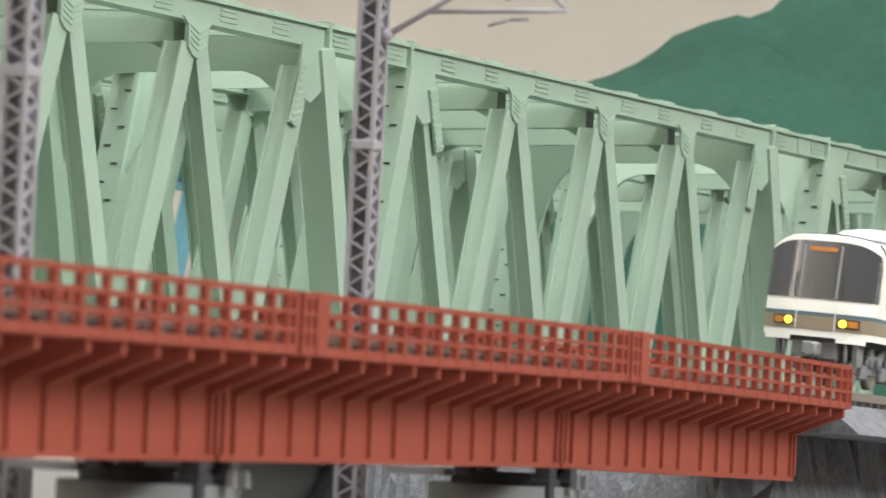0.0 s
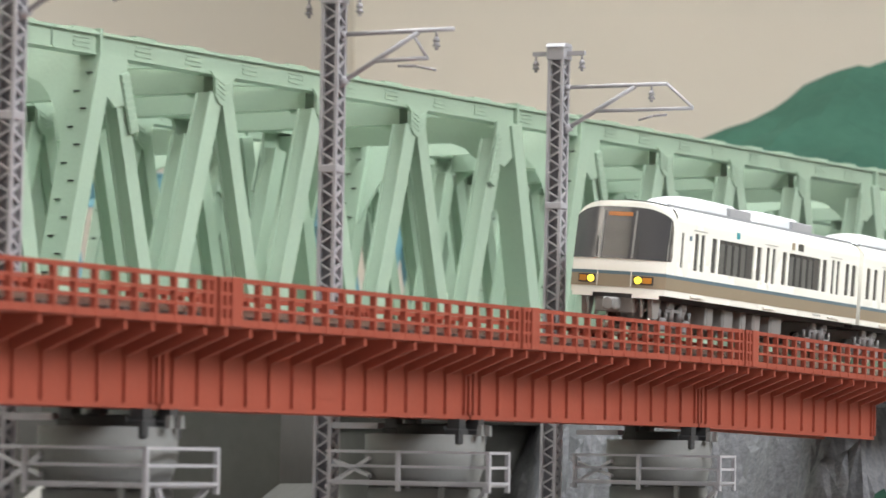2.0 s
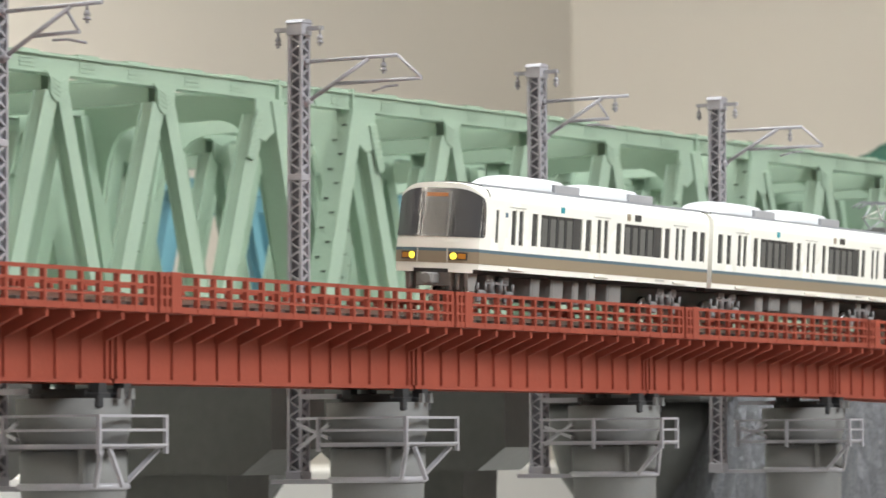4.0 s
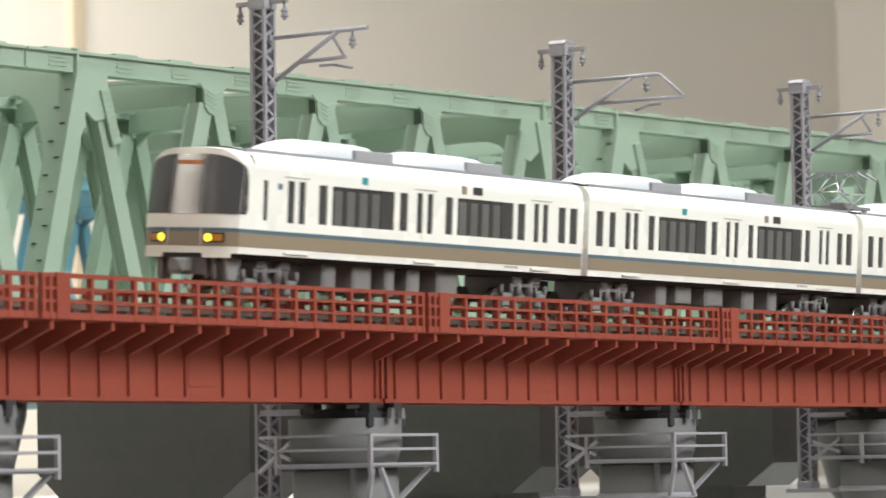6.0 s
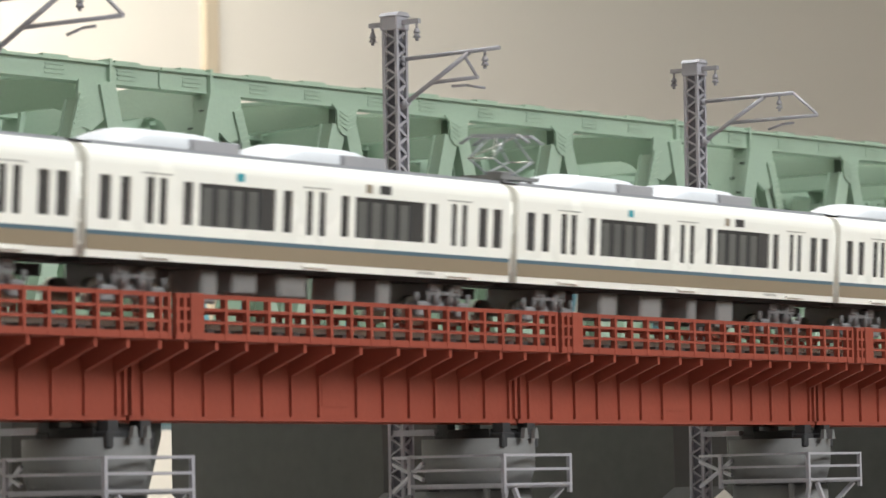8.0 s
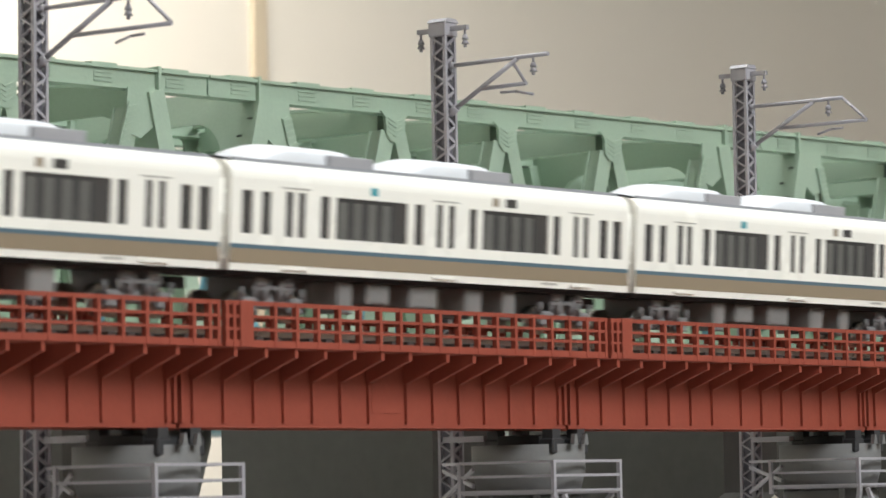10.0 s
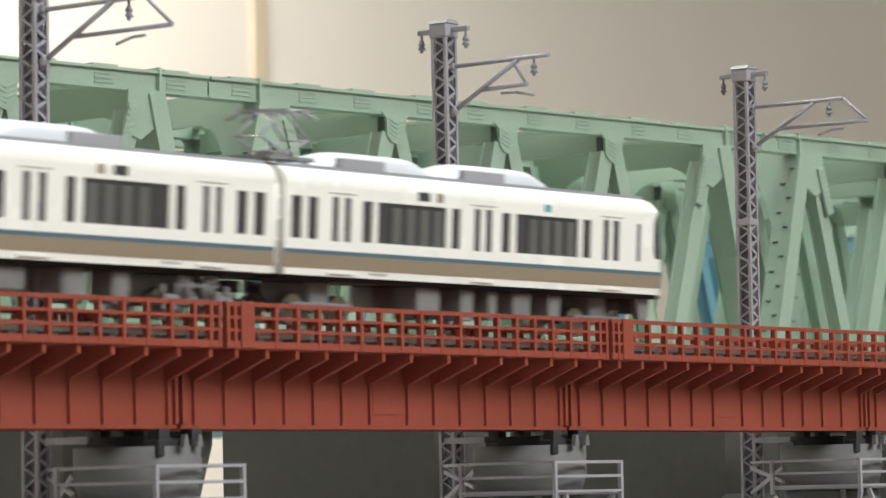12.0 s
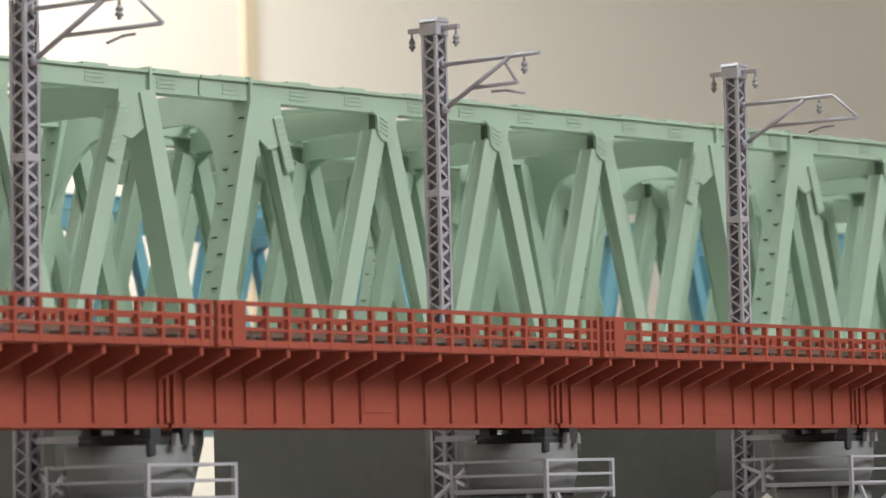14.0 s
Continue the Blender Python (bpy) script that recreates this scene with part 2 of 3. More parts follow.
def approach_track():
    t = thing("approach_track", "track on grey ballast beyond the red bridge", "track")
    t.matrix_basis = pose(0.496, 0, (Z0 - PITCH * math.tan(radians(GRADE))) * MM, 0, GRADE, 0)
    part("ballast", lambda b: slab(b, [(-2, -13), (36, -13), (30, -7), (6, -7)], "x", 0.5, 620), ROCK, t)
    sl = mesh_of("sleeper", lambda b: box(b, -1.0, 1.0, 10.0, 27.0, -7, -5.6), SLEEPER)
    for i in range(110):
        part("sleeper", sl, SLEEPER, t, at=(4 + i * 5.5, 0, 0))
    for y in (14.0, 23.0):
        part("rail", lambda b: (box(b, 0.1, 620, y - 0.45, y + 0.45, -4.7, -3.6), box(b, 0.1, 620, y - 0.8, y + 0.8, -5.6, -4.7)), STEEL, t, "bright steel rail")


approach_track()


# ---- piers under the red bridge ----
def bridge_pier(turned):
    """A round pier; on a turned one the platform faces the bank and is short along the bridge."""
    t = thing("bridge_pier", "grey plastic round bridge pier with a railed service platform", "bridge pier", "piers of the red bridge")
    cy, sx = 20.6, 0.86
    part("column", lambda b: lathe(b, [(11.2, -Z0), (11.2, -46), (11.6, -43), (11.6, -36.4)], 40, sx, 1.0, (0, cy)), CONCRETE, t)
    drum = part("drum", lambda b: lathe(b, [(11.0, -36.4), (11.6, -34), (12.4, -31.5), (12.4, -25.6), (11.6, -25.6), (11.6, -27.6), (2, -27.6)], 48, sx, 1.0, (0, cy)), CONCRETE, t)
    for x in (-4.5, 4.5):
        for y in (11.5, 25.5):
            part("bearing", lambda b: (box(b, x - 2.0, x + 2.0, y - 1.8, y + 1.8, -27.6, -24.4, 0.3), box(b, x - 1.4, x + 1.4, y - 1.3, y + 1.3, -24.4, -22.5)), BLACK, t)
    part("bearing_beam", lambda b: box(b, -6.5, 6.5, 13.0, 24.0, -27.6, -23.6, 0.3), BLACK, t)
    for x in (-2.6, 1.2):
        part("lug", lambda b: slab(b, [(x - 0.8, -25.8), (x + 0.8, -25.8), (x + 0.3, -23.6), (x - 0.3, -23.6)], "y", 6.6, 7.6), CONCRETE, drum)
    way = [(-4.0, 40.0), (-11.6, 20.8), (-11.6, 1.0), (-2.6, 1.0), (-2.6, 8.0)] if turned else [(-11.4, 30.0), (-11.4, 6.4), (12.8, 6.4), (12.8, 27.5), (7.0, 31.0)]
    pl = part("platform", lambda b: slab(b, way, "z", -35.9, -35.2), MAST, t, "grey service platform")
    for x, y in way[:-1]:
        part("platform_post", lambda b: box(b, x - 0.42, x + 0.42, y - 0.42, y + 0.42, -37.0, -28.9), MAST, pl)
    for z in (-29.2, -32.1, -35.2):
        for p, q in zip(way, way[1:]):
            part("platform_rail", lambda b: beam(b, (*p, z), (*q, z), 0.55, 0.62 if z > -35 else 1.1, (0, 0, 1)), MAST, pl)
    for (x, y), (cx, dy) in (((-9.2, way[1][1] - 1), (-7.4, way[1][1] - 3)), ((-9.2, way[2][1] + 1), (-7.4, 10.0)), ((way[2][0] + 1, way[2][1] + 1.0), (2.0, 9.0)) if turned else ((12.6, 8.0), (6.6, 13.0))):
        part("platform_brace", lambda b: beam(b, (x, y, -36.0), (cx, dy, -43.6), 0.9, 0.9, (1, 0, 0)), MAST, pl)
    for y in (12.5, 23.5):
        part("rib", lambda b: slab(b, [(-9.4, -36.0), (-8.2, -36.0), (-8.4, -43.0), (-8.9, -43.0)], "y", y - 0.5, y + 0.5), CONCRETE, t)
    part("collar", lambda b: lathe(b, [(11.3, -44.4), (12.2, -44.0), (12.2, -43.2), (11.4, -42.8)], 40, sx, 1.0, (0, cy)), MAST, t)
    part("gantry", lambda b: (beam(b, (-8.6, 28.6, -29.2), (0.5, 43.0, -29.2), 0.6, 0.6, (0, 0, 1)), beam(b, (-8.6, 28.6, -34.0), (0.5, 43.0, -30.5), 0.7, 0.7, (0, 0, 1)), beam(b, (-8.6, 28.6, -30.5), (0.5, 43.0, -36.5), 0.7, 0.7, (0, 0, 1)), box(b, -6.0, 2.5, 28.6, 46.5, -44.6, -43.6), box(b, -3.5, 0.5, 29.5, 40.0, -24.6, -23.4)), MAST, t, "grey bracket that holds the mast")
    return t


def lattice(b, cx, cy, z0, z1, w, step, bar):
    """Zigzag bars on the four sides of a square mast."""
    h = w / 2
    n = max(1, round((z1 - z0) / step))
    s = (z1 - z0) / n
    for i in range(n):
        a, c = z0 + i * s, z0 + (i + 1) * s
        k = h if i % 2 else -h
        beam(b, (cx - h, cy + k, a), (cx - h, cy - k, c), bar, bar * 0.6, (1, 0, 0))
        beam(b, (cx + h, cy + k, a), (cx + h, cy - k, c), bar, bar * 0.6, (1, 0, 0))
        beam(b, (cx + k, cy - h, a), (cx - k, cy - h, c), bar * 0.6, bar)
        beam(b, (cx + k, cy + h, a), (cx - k, cy + h, c), bar * 0.6, bar)


def insulator(b, x, y, z):
    rod(b, (x, y, z), (x, y, z - 1.2), 0.28)
    rod(b, (x, y, z - 1.2), (x, y, z - 2.2), 0.45, 10, 0.8)
    rod(b, (x, y, z - 2.3), (x, y, z - 3.2), 0.45, 10, 0.9)
    rod(b, (x, y, z - 3.2), (x, y, z - 3.9), 0.4)


def catenary_mast(long_arm):
    t = thing("catenary_mast", "grey lattice catenary mast with a long pointed arm" if long_arm else "grey lattice catenary mast with a short stub arm", "catenary mast", "masts along the red bridge")
    w, top, foot = 3.3, 65.6, -43.0
    for x in (-w / 2, w / 2):
        for y in (-w / 2, w / 2):
            part("corner_post", lambda b: box(b, x - 0.36, x + 0.36, y - 0.36, y + 0.36, foot, top), MAST, t)
    part("lattice", lambda b: lattice(b, 0, 0, foot + 1, top - 1, w, 1.9, 0.6), MAST, t)
    # core closes the lattice; its darker colour paints shade into the recesses
    part("core", lambda b: box(b, -w / 2 + 0.45, w / 2 - 0.45, -w / 2 + 0.45, w / 2 - 0.45, foot, top - 1), MASTSHADE, t)
    part("cap", lambda b: (box(b, -2.3, 2.3, -2.3, 2.3, top - 2.6, top + 0.4, 0.2), slab(b, [(-2.6, top + 0.4), (2.6, top + 0.4), (1.5, top + 1.3), (-1.5, top + 1.3)], "y", -2.4, 2.4)), MAST, t)
    part("collar", lambda b: box(b, -2.1, 2.1, -2.1, 2.1, 28.0, 29.6, 0.15), MAST, t)
    part("foot", lambda b: box(b, -2.3, 2.3, -2.3, 2.3, foot - 1.4, foot + 1.4, 0.2), MAST, t)
    ca = part("cross_arm", lambda b: box(b, -0.55, 0.55, -6.6, 6.6, top - 1.5, top - 0.5), MAST, t)
    for y in (-5.9, 5.9):
        part("insulator", lambda b: insulator(b, 0, y, top - 1.4), MAST, ca)
    end = 27.5
    arm = part("upper_arm", lambda b: (rod(b, (0, -1.5, 56.6), (0, -end, 56.9), 0.48), rod(b, (0, -1.5, 56.6), (0, -3, 56.6), 0.75)), MAST, t)
    part("brace", lambda b: (rod(b, (0, -1.5, 46.4), (0, -19.5, 56.5), 0.55), rod(b, (0, -1.4, 46.3), (0, -3.4, 47.4), 0.95)), MAST, t)
    tip = 34.0 if long_arm else 21.8
    part("lower_arm", lambda b: rod(b, (0, -9.2, 50.9), (0, -tip, 51.1), 0.45), MAST, t)
    part("strut", lambda b: rod(b, (0, -end, 56.8), (0, -tip, 51.2), 0.38) if long_arm else rod(b, (0, -18.4, 55.8), (0, -21.5, 51.2), 0.36), MAST, t)
    h0, h1 = (27.5, 20.5) if long_arm else (15.0, 23.5)
    hm = h0 * 0.55 + h1 * 0.45
    part("registration_hook", lambda b: (rod(b, (0, -h0, 49.7), (0, -hm, 49.6), 0.3), rod(b, (0, -hm, 49.6), (0, -h1, 48.6), 0.3)), MAST, t)
    part("arm_insulator", lambda b: insulator(b, 0, -23.6, 56.6), MAST, arm)
    return t


pier = bridge_pier(False)
pier.matrix_basis = pose(0, 0, Z0 * MM)
for k in (3, 5, 6):
    copy_thing(pier, pose((4 - k) * PITCH * MM, 0, Z0 * MM))
pier = bridge_pier(True)
pier.matrix_basis = pose(2 * PITCH * MM, 0, Z0 * MM)
copy_thing(pier, pose(3 * PITCH * MM, 0, Z0 * MM))
# small offsets and leans of the masts on their sockets: x, lean round y, lean round x
MASTS = {1: (366.0, 0.0, 0.4), 2: (252.0, 0.2, 0.0), 3: (128.6, 0.4, 0.2), 4: (6.2, 0.6, -0.3), 5: (-124.0, 0.4, 0.3), 6: (-246.0, 0, 0)}
for kinds in (True, False):
    base = catenary_mast(kinds)
    first = True
    for k, (x, ry, rx) in MASTS.items():
        if (k % 2 == 1) == kinds:
            m = pose(x * MM, 0.045, Z0 * MM, rx, ry, 0)
            if first:
                base.matrix_basis, first = m, False
            else:
                copy_thing(base, m)


# ---- truss bridges ----
NODE, TL, TW = 47.8, 241.6, 84.0
TOP, CH, BOT = 83.0, 5.6, -3.0


def arch_plate(b, x, k, lean, drop, depth, y0, y1, thick=1.6):
    """A plate across the bridge with an arched lower edge, leaning outwards below by lean."""
    pts = [(y0, TOP - 1.2)]
    n = 18
    ym, hw = (y0 + y1) / 2, (y1 - y0) / 2
    for i in range(n + 1):
        c = math.cos(math.pi * i / n)
        v = -math.copysign(abs(c) ** 0.6, c)
        z = TOP - depth - (drop - depth) * max(0.0, (abs(v) - 0.45) / 0.55) ** 2.6
        pts.append((ym + v * (hw - 0.01), z))
    pts.append((y1, TOP - 1.2))
    for o in (0,):
        a = [b.verts.new(((x + k * ((TOP - z) * lean)) * MM, y * MM, z * MM)) for y, z in pts]
        c = [b.verts.new(((x + k * ((TOP - z) * lean) + thick) * MM, y * MM, z * MM)) for y, z in pts]
        m = len(pts)
        # strips from the straight top edge to the arch keep the plate's faces convex
        for side in (a, c):
            top = [b.verts.new((side[0].co.x, y * MM, (TOP - 1.2) * MM)) for y, z in pts[1:-1]]
            for i in range(len(top) - 1):
                b.faces.new((top[i], top[i + 1], side[i + 2], side[i + 1]))
        for i in range(1, m - 2):
            f = b.faces.new((a[i], a[i + 1], c[i + 1], c[i]))


def truss_bridge(mat, label, group, detail=True):
    t = thing("truss_bridge", label, "truss bridge", group)
    tn = [-2 * NODE, -NODE, 0, NODE, 2 * NODE]
    bn = [-2.5 * NODE, -1.5 * NODE, -0.5 * NODE, 0.5 * NODE, 1.5 * NODE, 2.5 * NODE]
    e = TL / 2 - 0.3
    for y in (0.0, TW):
        s = -1 if y == 0 else 1
        ch = part("top_chord", lambda b: box(b, -e, e, y - 2.2, y + 2.2, TOP - CH, TOP - 0.8), mat, t)
        part("top_flange", lambda b: box(b, -e, e, y - 3.3, y + 3.3, TOP - 0.8, TOP), mat, ch)
        part("lower_flange", lambda b: box(b, -e, e, y - 2.9, y + 2.9, TOP - CH - 0.5, TOP - CH), mat, ch)
        part("bottom_chord", lambda b: box(b, -e, e, y - 2.6, y + 2.6, BOT - 7, BOT), mat, t)
        for i, x in enumerate(tn):
            for xb in (bn[i], bn[i + 1]):
                k = 1 if xb > x else -1
                end = (i == 0 and k < 0) or (i == 4 and k > 0)
                w, h = (8.6, 5.6) if end else (4.8, 4.5) if k < 0 else (4.2, 3.9)
                p, q = Vector((x + k * (4.6 if end else 2.6), y, TOP - CH - (0.5 if end else 6.0))), Vector((xb - k * 1.5, y, BOT + 1))
                d = part("end_post" if end else "diagonal", lambda b: beam(b, p, q, w if not end else w, h), mat, t)
                if not end:
                    for o in (-1, 1):
                        part("flange", lambda b: beam(b, p + Vector((0, o * w / 2, 0)), q + Vector((0, o * w / 2, 0)), 0.6, h + 1.1), mat, d)
                elif detail:
                    dr = (q - p).normalized()
                    out = Vector((k * dr.z * -1, 0, k * dr.x))
                    out = out if out.x * k > 0 else -out
                    for j in range(15):
                        c = p + (q - p) * (0.07 + j * 0.062) + out * (h / 2 + 0.15) + Vector((0, 1.7 if j % 2 else -1.7, 0))
                        part("step", lambda b: beam(b, c - Vector((0, 1.0, 0)), c + Vector((0, 1.0, 0)), 0.4, 0.32, (0, 0, 1)), BLACK, d)
            f0, f1 = (y + 2.3, y + 3.35) if s > 0 else (y - 3.35, y - 2.3)
            if i in (0, 4):
                k = 1 if i == 0 else -1
                g = part("gusset", lambda b: slab(b, [(x - k * 7.0, TOP - CH), (x + k * 5.0, TOP - CH), (x + k * 5.8, TOP - CH - 9), (x + k * 4.0, TOP - CH - 13), (x + k * 0.5, TOP - CH - 14), (x - k * 7.6, TOP - CH - 8)], "y", f0, f1), mat, t)
                if detail:
                    p, q = Vector((x + k * 3.4, y + s * 3.65, TOP - CH - 4.5)), Vector((x + k * 8.2, y + s * 3.65, TOP - CH - 20))
                    hp = part("ribbed_plate", lambda b: beam(b, p, q, 0.7, 3.4), mat, g)
                    for j in range(9):
                        c = p + (q - p) * (0.05 + j * 0.11) + Vector((0, s * 0.45, 0))
                        part("rib", lambda b: beam(b, c + Vector((-1.6, 0, -0.5)), c + Vector((1.6, 0, 0.5)), 0.35, 0.6), mat, hp)
            else:
                g = part("gusset", lambda b: slab(b, [(x - 6.0, TOP - CH + 0.2), (x + 6.0, TOP - CH + 0.2), (x + 4.0, TOP - CH - 1.5), (x + 3.7, TOP - CH - 6.6), (x + 2.0, TOP - CH - 8.4), (x, TOP - CH - 9.0), (x - 2.0, TOP - CH - 8.4), (x - 3.7, TOP - CH - 6.6), (x - 4.0, TOP - CH - 1.5)], "y", f0, f1), mat, t)
                if detail and s < 0:
                    for j in range(4):
                        z = TOP - CH - 1.6 - j * 1.35
                        part("rib", lambda b: (beam(b, (x - 3.2, y - 3.45, z), (x, y - 3.45, z - 1.5), 0.3, 0.4), beam(b, (x, y - 3.45, z - 1.5), (x + 3.2, y - 3.45, z), 0.3, 0.4)), mat, g)
        if detail:
            for x in tn:
                for o in (-13.0, 13.0):
                    if abs(x + o) < 118:
                        cv = part("cover_plate", lambda b: box(b, x + o - 4.5, x + o + 4.5, y - 3.0, y + 3.0, TOP, TOP + 0.6), mat, t)
                        for j in range(3):
                            part("rib", lambda b: box(b, x + o - 3.4, x + o + 3.4, y + s * 2.2 if s > 0 else y - 2.5, y + 2.5 if s > 0 else y - 2.2, TOP - CH + 0.9 + j * 1.25, TOP - CH + 1.4 + j * 1.25), mat, cv)
            for x in (-102.0, 102.0):
                part("end_plate", lambda b: box(b, x - 0.5, x + 0.5, y - 3.7, y + 3.7, TOP - CH - 1, TOP + 0.9), mat, t)
    for i, x in enumerate(tn):
        if i in (0, 4):
            k = -1 if i == 0 else 1
            part("portal", lambda b: arch_plate(b, x + k * 4.0, k, 0.257, 33, 10.5, 4.2, TW - 4.2), mat, t, "arched portal plate")
        else:
            fr = part("cross_beam", lambda b: box(b, x - 2.2, x + 2.2, 2.2, TW - 2.2, TOP - CH - 5, TOP - CH + 1), mat, t)
            part("knee_plate", lambda b: arch_plate(b, x, 1, 0.0, 15, 8.6, 2.9, TW - 2.9, 1.0), mat, fr)
    for i in range(4):
        for a, c, o in ((2.5, TW - 2.5, 0.0), (TW - 2.5, 2.5, 0.9)):
            part("wind_brace", lambda b: beam(b, (tn[i] + 3, a, TOP - 3 - o), (tn[i + 1] - 3, c, TOP - 3 - o), 2.6, 0.8), mat, t)
    part("bridge_floor", lambda b: box(b, -e, e, 3.6, TW - 3.6, BOT - 7, BOT - 2), mat, t)
    return t


PSI = -8.412
tx, ty = 279.3, 224.7
green = truss_bridge(GREEN, "pale green plastic truss bridge", "green truss bridges")
cs, sn = math.cos(radians(PSI)), math.sin(radians(PSI))
FALL = 0.6  # degrees by which the truss line falls towards the hill


def truss_pose(n, side=0.0, lift=-0.5):
    """The nth span of a truss line that runs side behind the first."""
    return pose((tx + n * TL * cs - side * sn) * MM, (ty + n * TL * sn + side * cs) * MM, (Z0 + lift - n * TL * math.tan(radians(FALL))) * MM, 0, FALL, PSI)


green.matrix_basis = truss_pose(0)
for n in (-2, -1, 1, 2, 3):
    copy_thing(green, truss_pose(n))
# a second line of green spans runs close behind the first
SIDE = 105.0
for n in (-1, 0, 1, 2, 3):
    copy_thing(green, truss_pose(n, SIDE))
blue = truss_bridge(BLUE, "blue plastic truss bridge behind the green one", "blue truss bridges", False)
blue.matrix_basis = pose(0.56, 0.520, (Z0 + 2) * MM, 0, 0, PSI)
for n in (-1, 1, 2):
    copy_thing(blue, pose(0.56 + n * TL * cs * MM, 0.520 + n * TL * sn * MM, (Z0 + 2) * MM, 0, 0, PSI))


def truss_pier():
    t = thing("truss_pier", "dark grey pier under the truss bridges", "bridge pier", "piers of the truss bridges")
    part("shaft", lambda b: lathe(b, [(19, -Z0), (19, -52), (24, -44), (30, -20), (30, -16)], 40, 0.7, 1.25, (0, TW / 2)), DARKPIER, t)
    part("pier_cap", lambda b: box(b, -24, 24, -8, TW + 8, -16, -10.6, 1.0), DARKPIER, t)
    return t


tp = truss_pier()
tp.matrix_basis = pose((tx - 0.5 * TL * cs) * MM, (ty - 0.5 * TL * sn) * MM, (Z0 - 0.5 + 0.5 * TL * math.tan(radians(FALL))) * MM, 0, 0, PSI)
for n in (-2, -1, 1, 2, 3):
    copy_thing(tp, pose((tx + (n - 0.5) * TL * cs) * MM, (ty + (n - 0.5) * TL * sn) * MM, (Z0 - 0.5 - (n - 0.5) * TL * math.tan(radians(FALL))) * MM, 0, 0, PSI))


def hammerhead_pier():
    t = thing("hammerhead_pier", "dark grey moulded hammerhead pier behind the red bridge", "bridge pier", "hammerhead piers")
    part("head", lambda b: slab(b, [(75, -15), (137, -15), (137, -36), (129, -43), (84, -43), (75, -36.5)], "x", -13, 13), DARKPIER, t)
    part("shaft", lambda b: slab(b, [(90, -43), (123, -43), (120, -Z0), (93, -Z0)], "x", -10, 10), DARKPIER, t)
    return t


hp0 = hammerhead_pier()
hp0.matrix_basis = pose(-0.195, 0, Z0 * MM)
for n in range(0, 4):
    copy_thing(hp0, pose((-71 + n * PITCH) * MM, 0, Z0 * MM))
setting("viaduct_slab", lambda b: box(b, -560, 390, 72, 140, -15, -10.5), DARKPIER, "dark grey viaduct slab on hammerhead piers")


# ---- scenery ----
def embankment(b):
    nx, ny = 190, 60
    vs = []
    for i in range(nx + 1):
        for j in range(ny + 1):
            x, y = 452 + i * 3.5 + j * 3.4 * 1.0, 13 + j * 3.4
            edge = min(1.0, max(0.0, (x - 452 - (y - 13)) / 42.0))
            side = min(1.0, max(0.0, (y - 14) / 10.0)) if x > 492 else 1.0
            rise = min(1.0, max(0.0, (x - 497) / 9.0))
            h = -24.5 + 13.0 * rise - (1 - edge) ** 1.6 * 70 - (1 - side) * 26
            h += noise.fractal(Vector((x, y, 3)) * 0.06, 0.8, 2.1, 5) * 9.0 * (0.6 + (1 - edge))
            h += noise.noise(Vector((x, y, 5)) * 0.33) * 2.2
            h = min(h, -11.2 if x > 503 else -24.0) if y < 42 else h
            vs.append(b.verts.new((x * MM + 0.004 * noise.noise(Vector((y, x, 1)) * 0.07), y * MM, max(0.0, (Z0 + h)) * MM)))
    for i in range(nx):
        for j in range(ny):
            a = i * (ny + 1) + j
            b.faces.new((vs[a], vs[a + ny + 1], vs[a + ny + 2], vs[a + 1]))


tagged(part("rock_embankment", embankment, ROCK), "dark grey rough rock embankment carrying the track", "rock", "", "structure")


def hill(b):
    nx, ny = 110, 70
    vs = []
    for i in range(nx + 1):
        for j in range(ny + 1):
            x, y = 930 + i * 9.6, -110 + j * 13.5
            dx, dy = (x - 1413) / 520.0, (y - 335) / 520.0
            r = math.sqrt(dx * dx + dy * dy)
            h = 299 * (1 - r) if r < 0.36 else max(0.0, 191 * (1 - (r - 0.36) / 0.10))
            h = max(h, 345 * (1 - 1.6 * math.hypot(x - 1450, y - 290) / 520.0) if x > 1300 else 0.0)
            h += noise.fractal(Vector((x, y, 9)) * 0.012, 0.9, 2.2, 5) * 14 * min(1.0, max(0.0, 0.46 - r) * 4)
            vs.append(b.verts.new((x * MM, y * MM, max(0.001, h * MM))))
    for i in range(nx):
        for j in range(ny):
            a = i * (ny + 1) + j
            b.faces.new((vs[a], vs[a + ny + 1], vs[a + ny + 2], vs[a + 1]))


tagged(part("hill", hill, HILL), "dark green scenery hill with a pointed top", "hill", "", "structure")

# ---- the train ----
CP, CL, YN, YF = 134.5, 131.6, -11.4, 11.4
B0, B1 = 5.8, 22.8
WIN = [(3.3, 6.4), (9.1, 11.8), (26.6, 29.4), (31.3, 53.8), (56.2, 59.0), (74.3, 76.8), (78.8, 101.8), (103.5, 106.1), (120.6, 123.6), (125.6, 128.8)]
DOORS = [(16.2, 18.4), (19.9, 22.0), (63.4, 65.3), (67.4, 69.4), (111.0, 112.8), (114.6, 116.4)]
WIN_E = [(11.3, 12.7), (30.0, 33.0), (34.7, 57.0), (59.0, 62.0), (76.2, 79.0), (80.8, 103.0), (104.7, 107.8), (121.6, 124.6), (126.4, 129.6)]
DOORS_E = [(19.4, 21.7), (23.2, 25.4), (65.4, 67.5), (69.3, 71.4), (111.4, 113.4), (115.1, 117.2)]
SHOULDER = [(11.4, 22.8), (11.3, 24.0), (10.6, 25.2), (9.3, 26.0)]


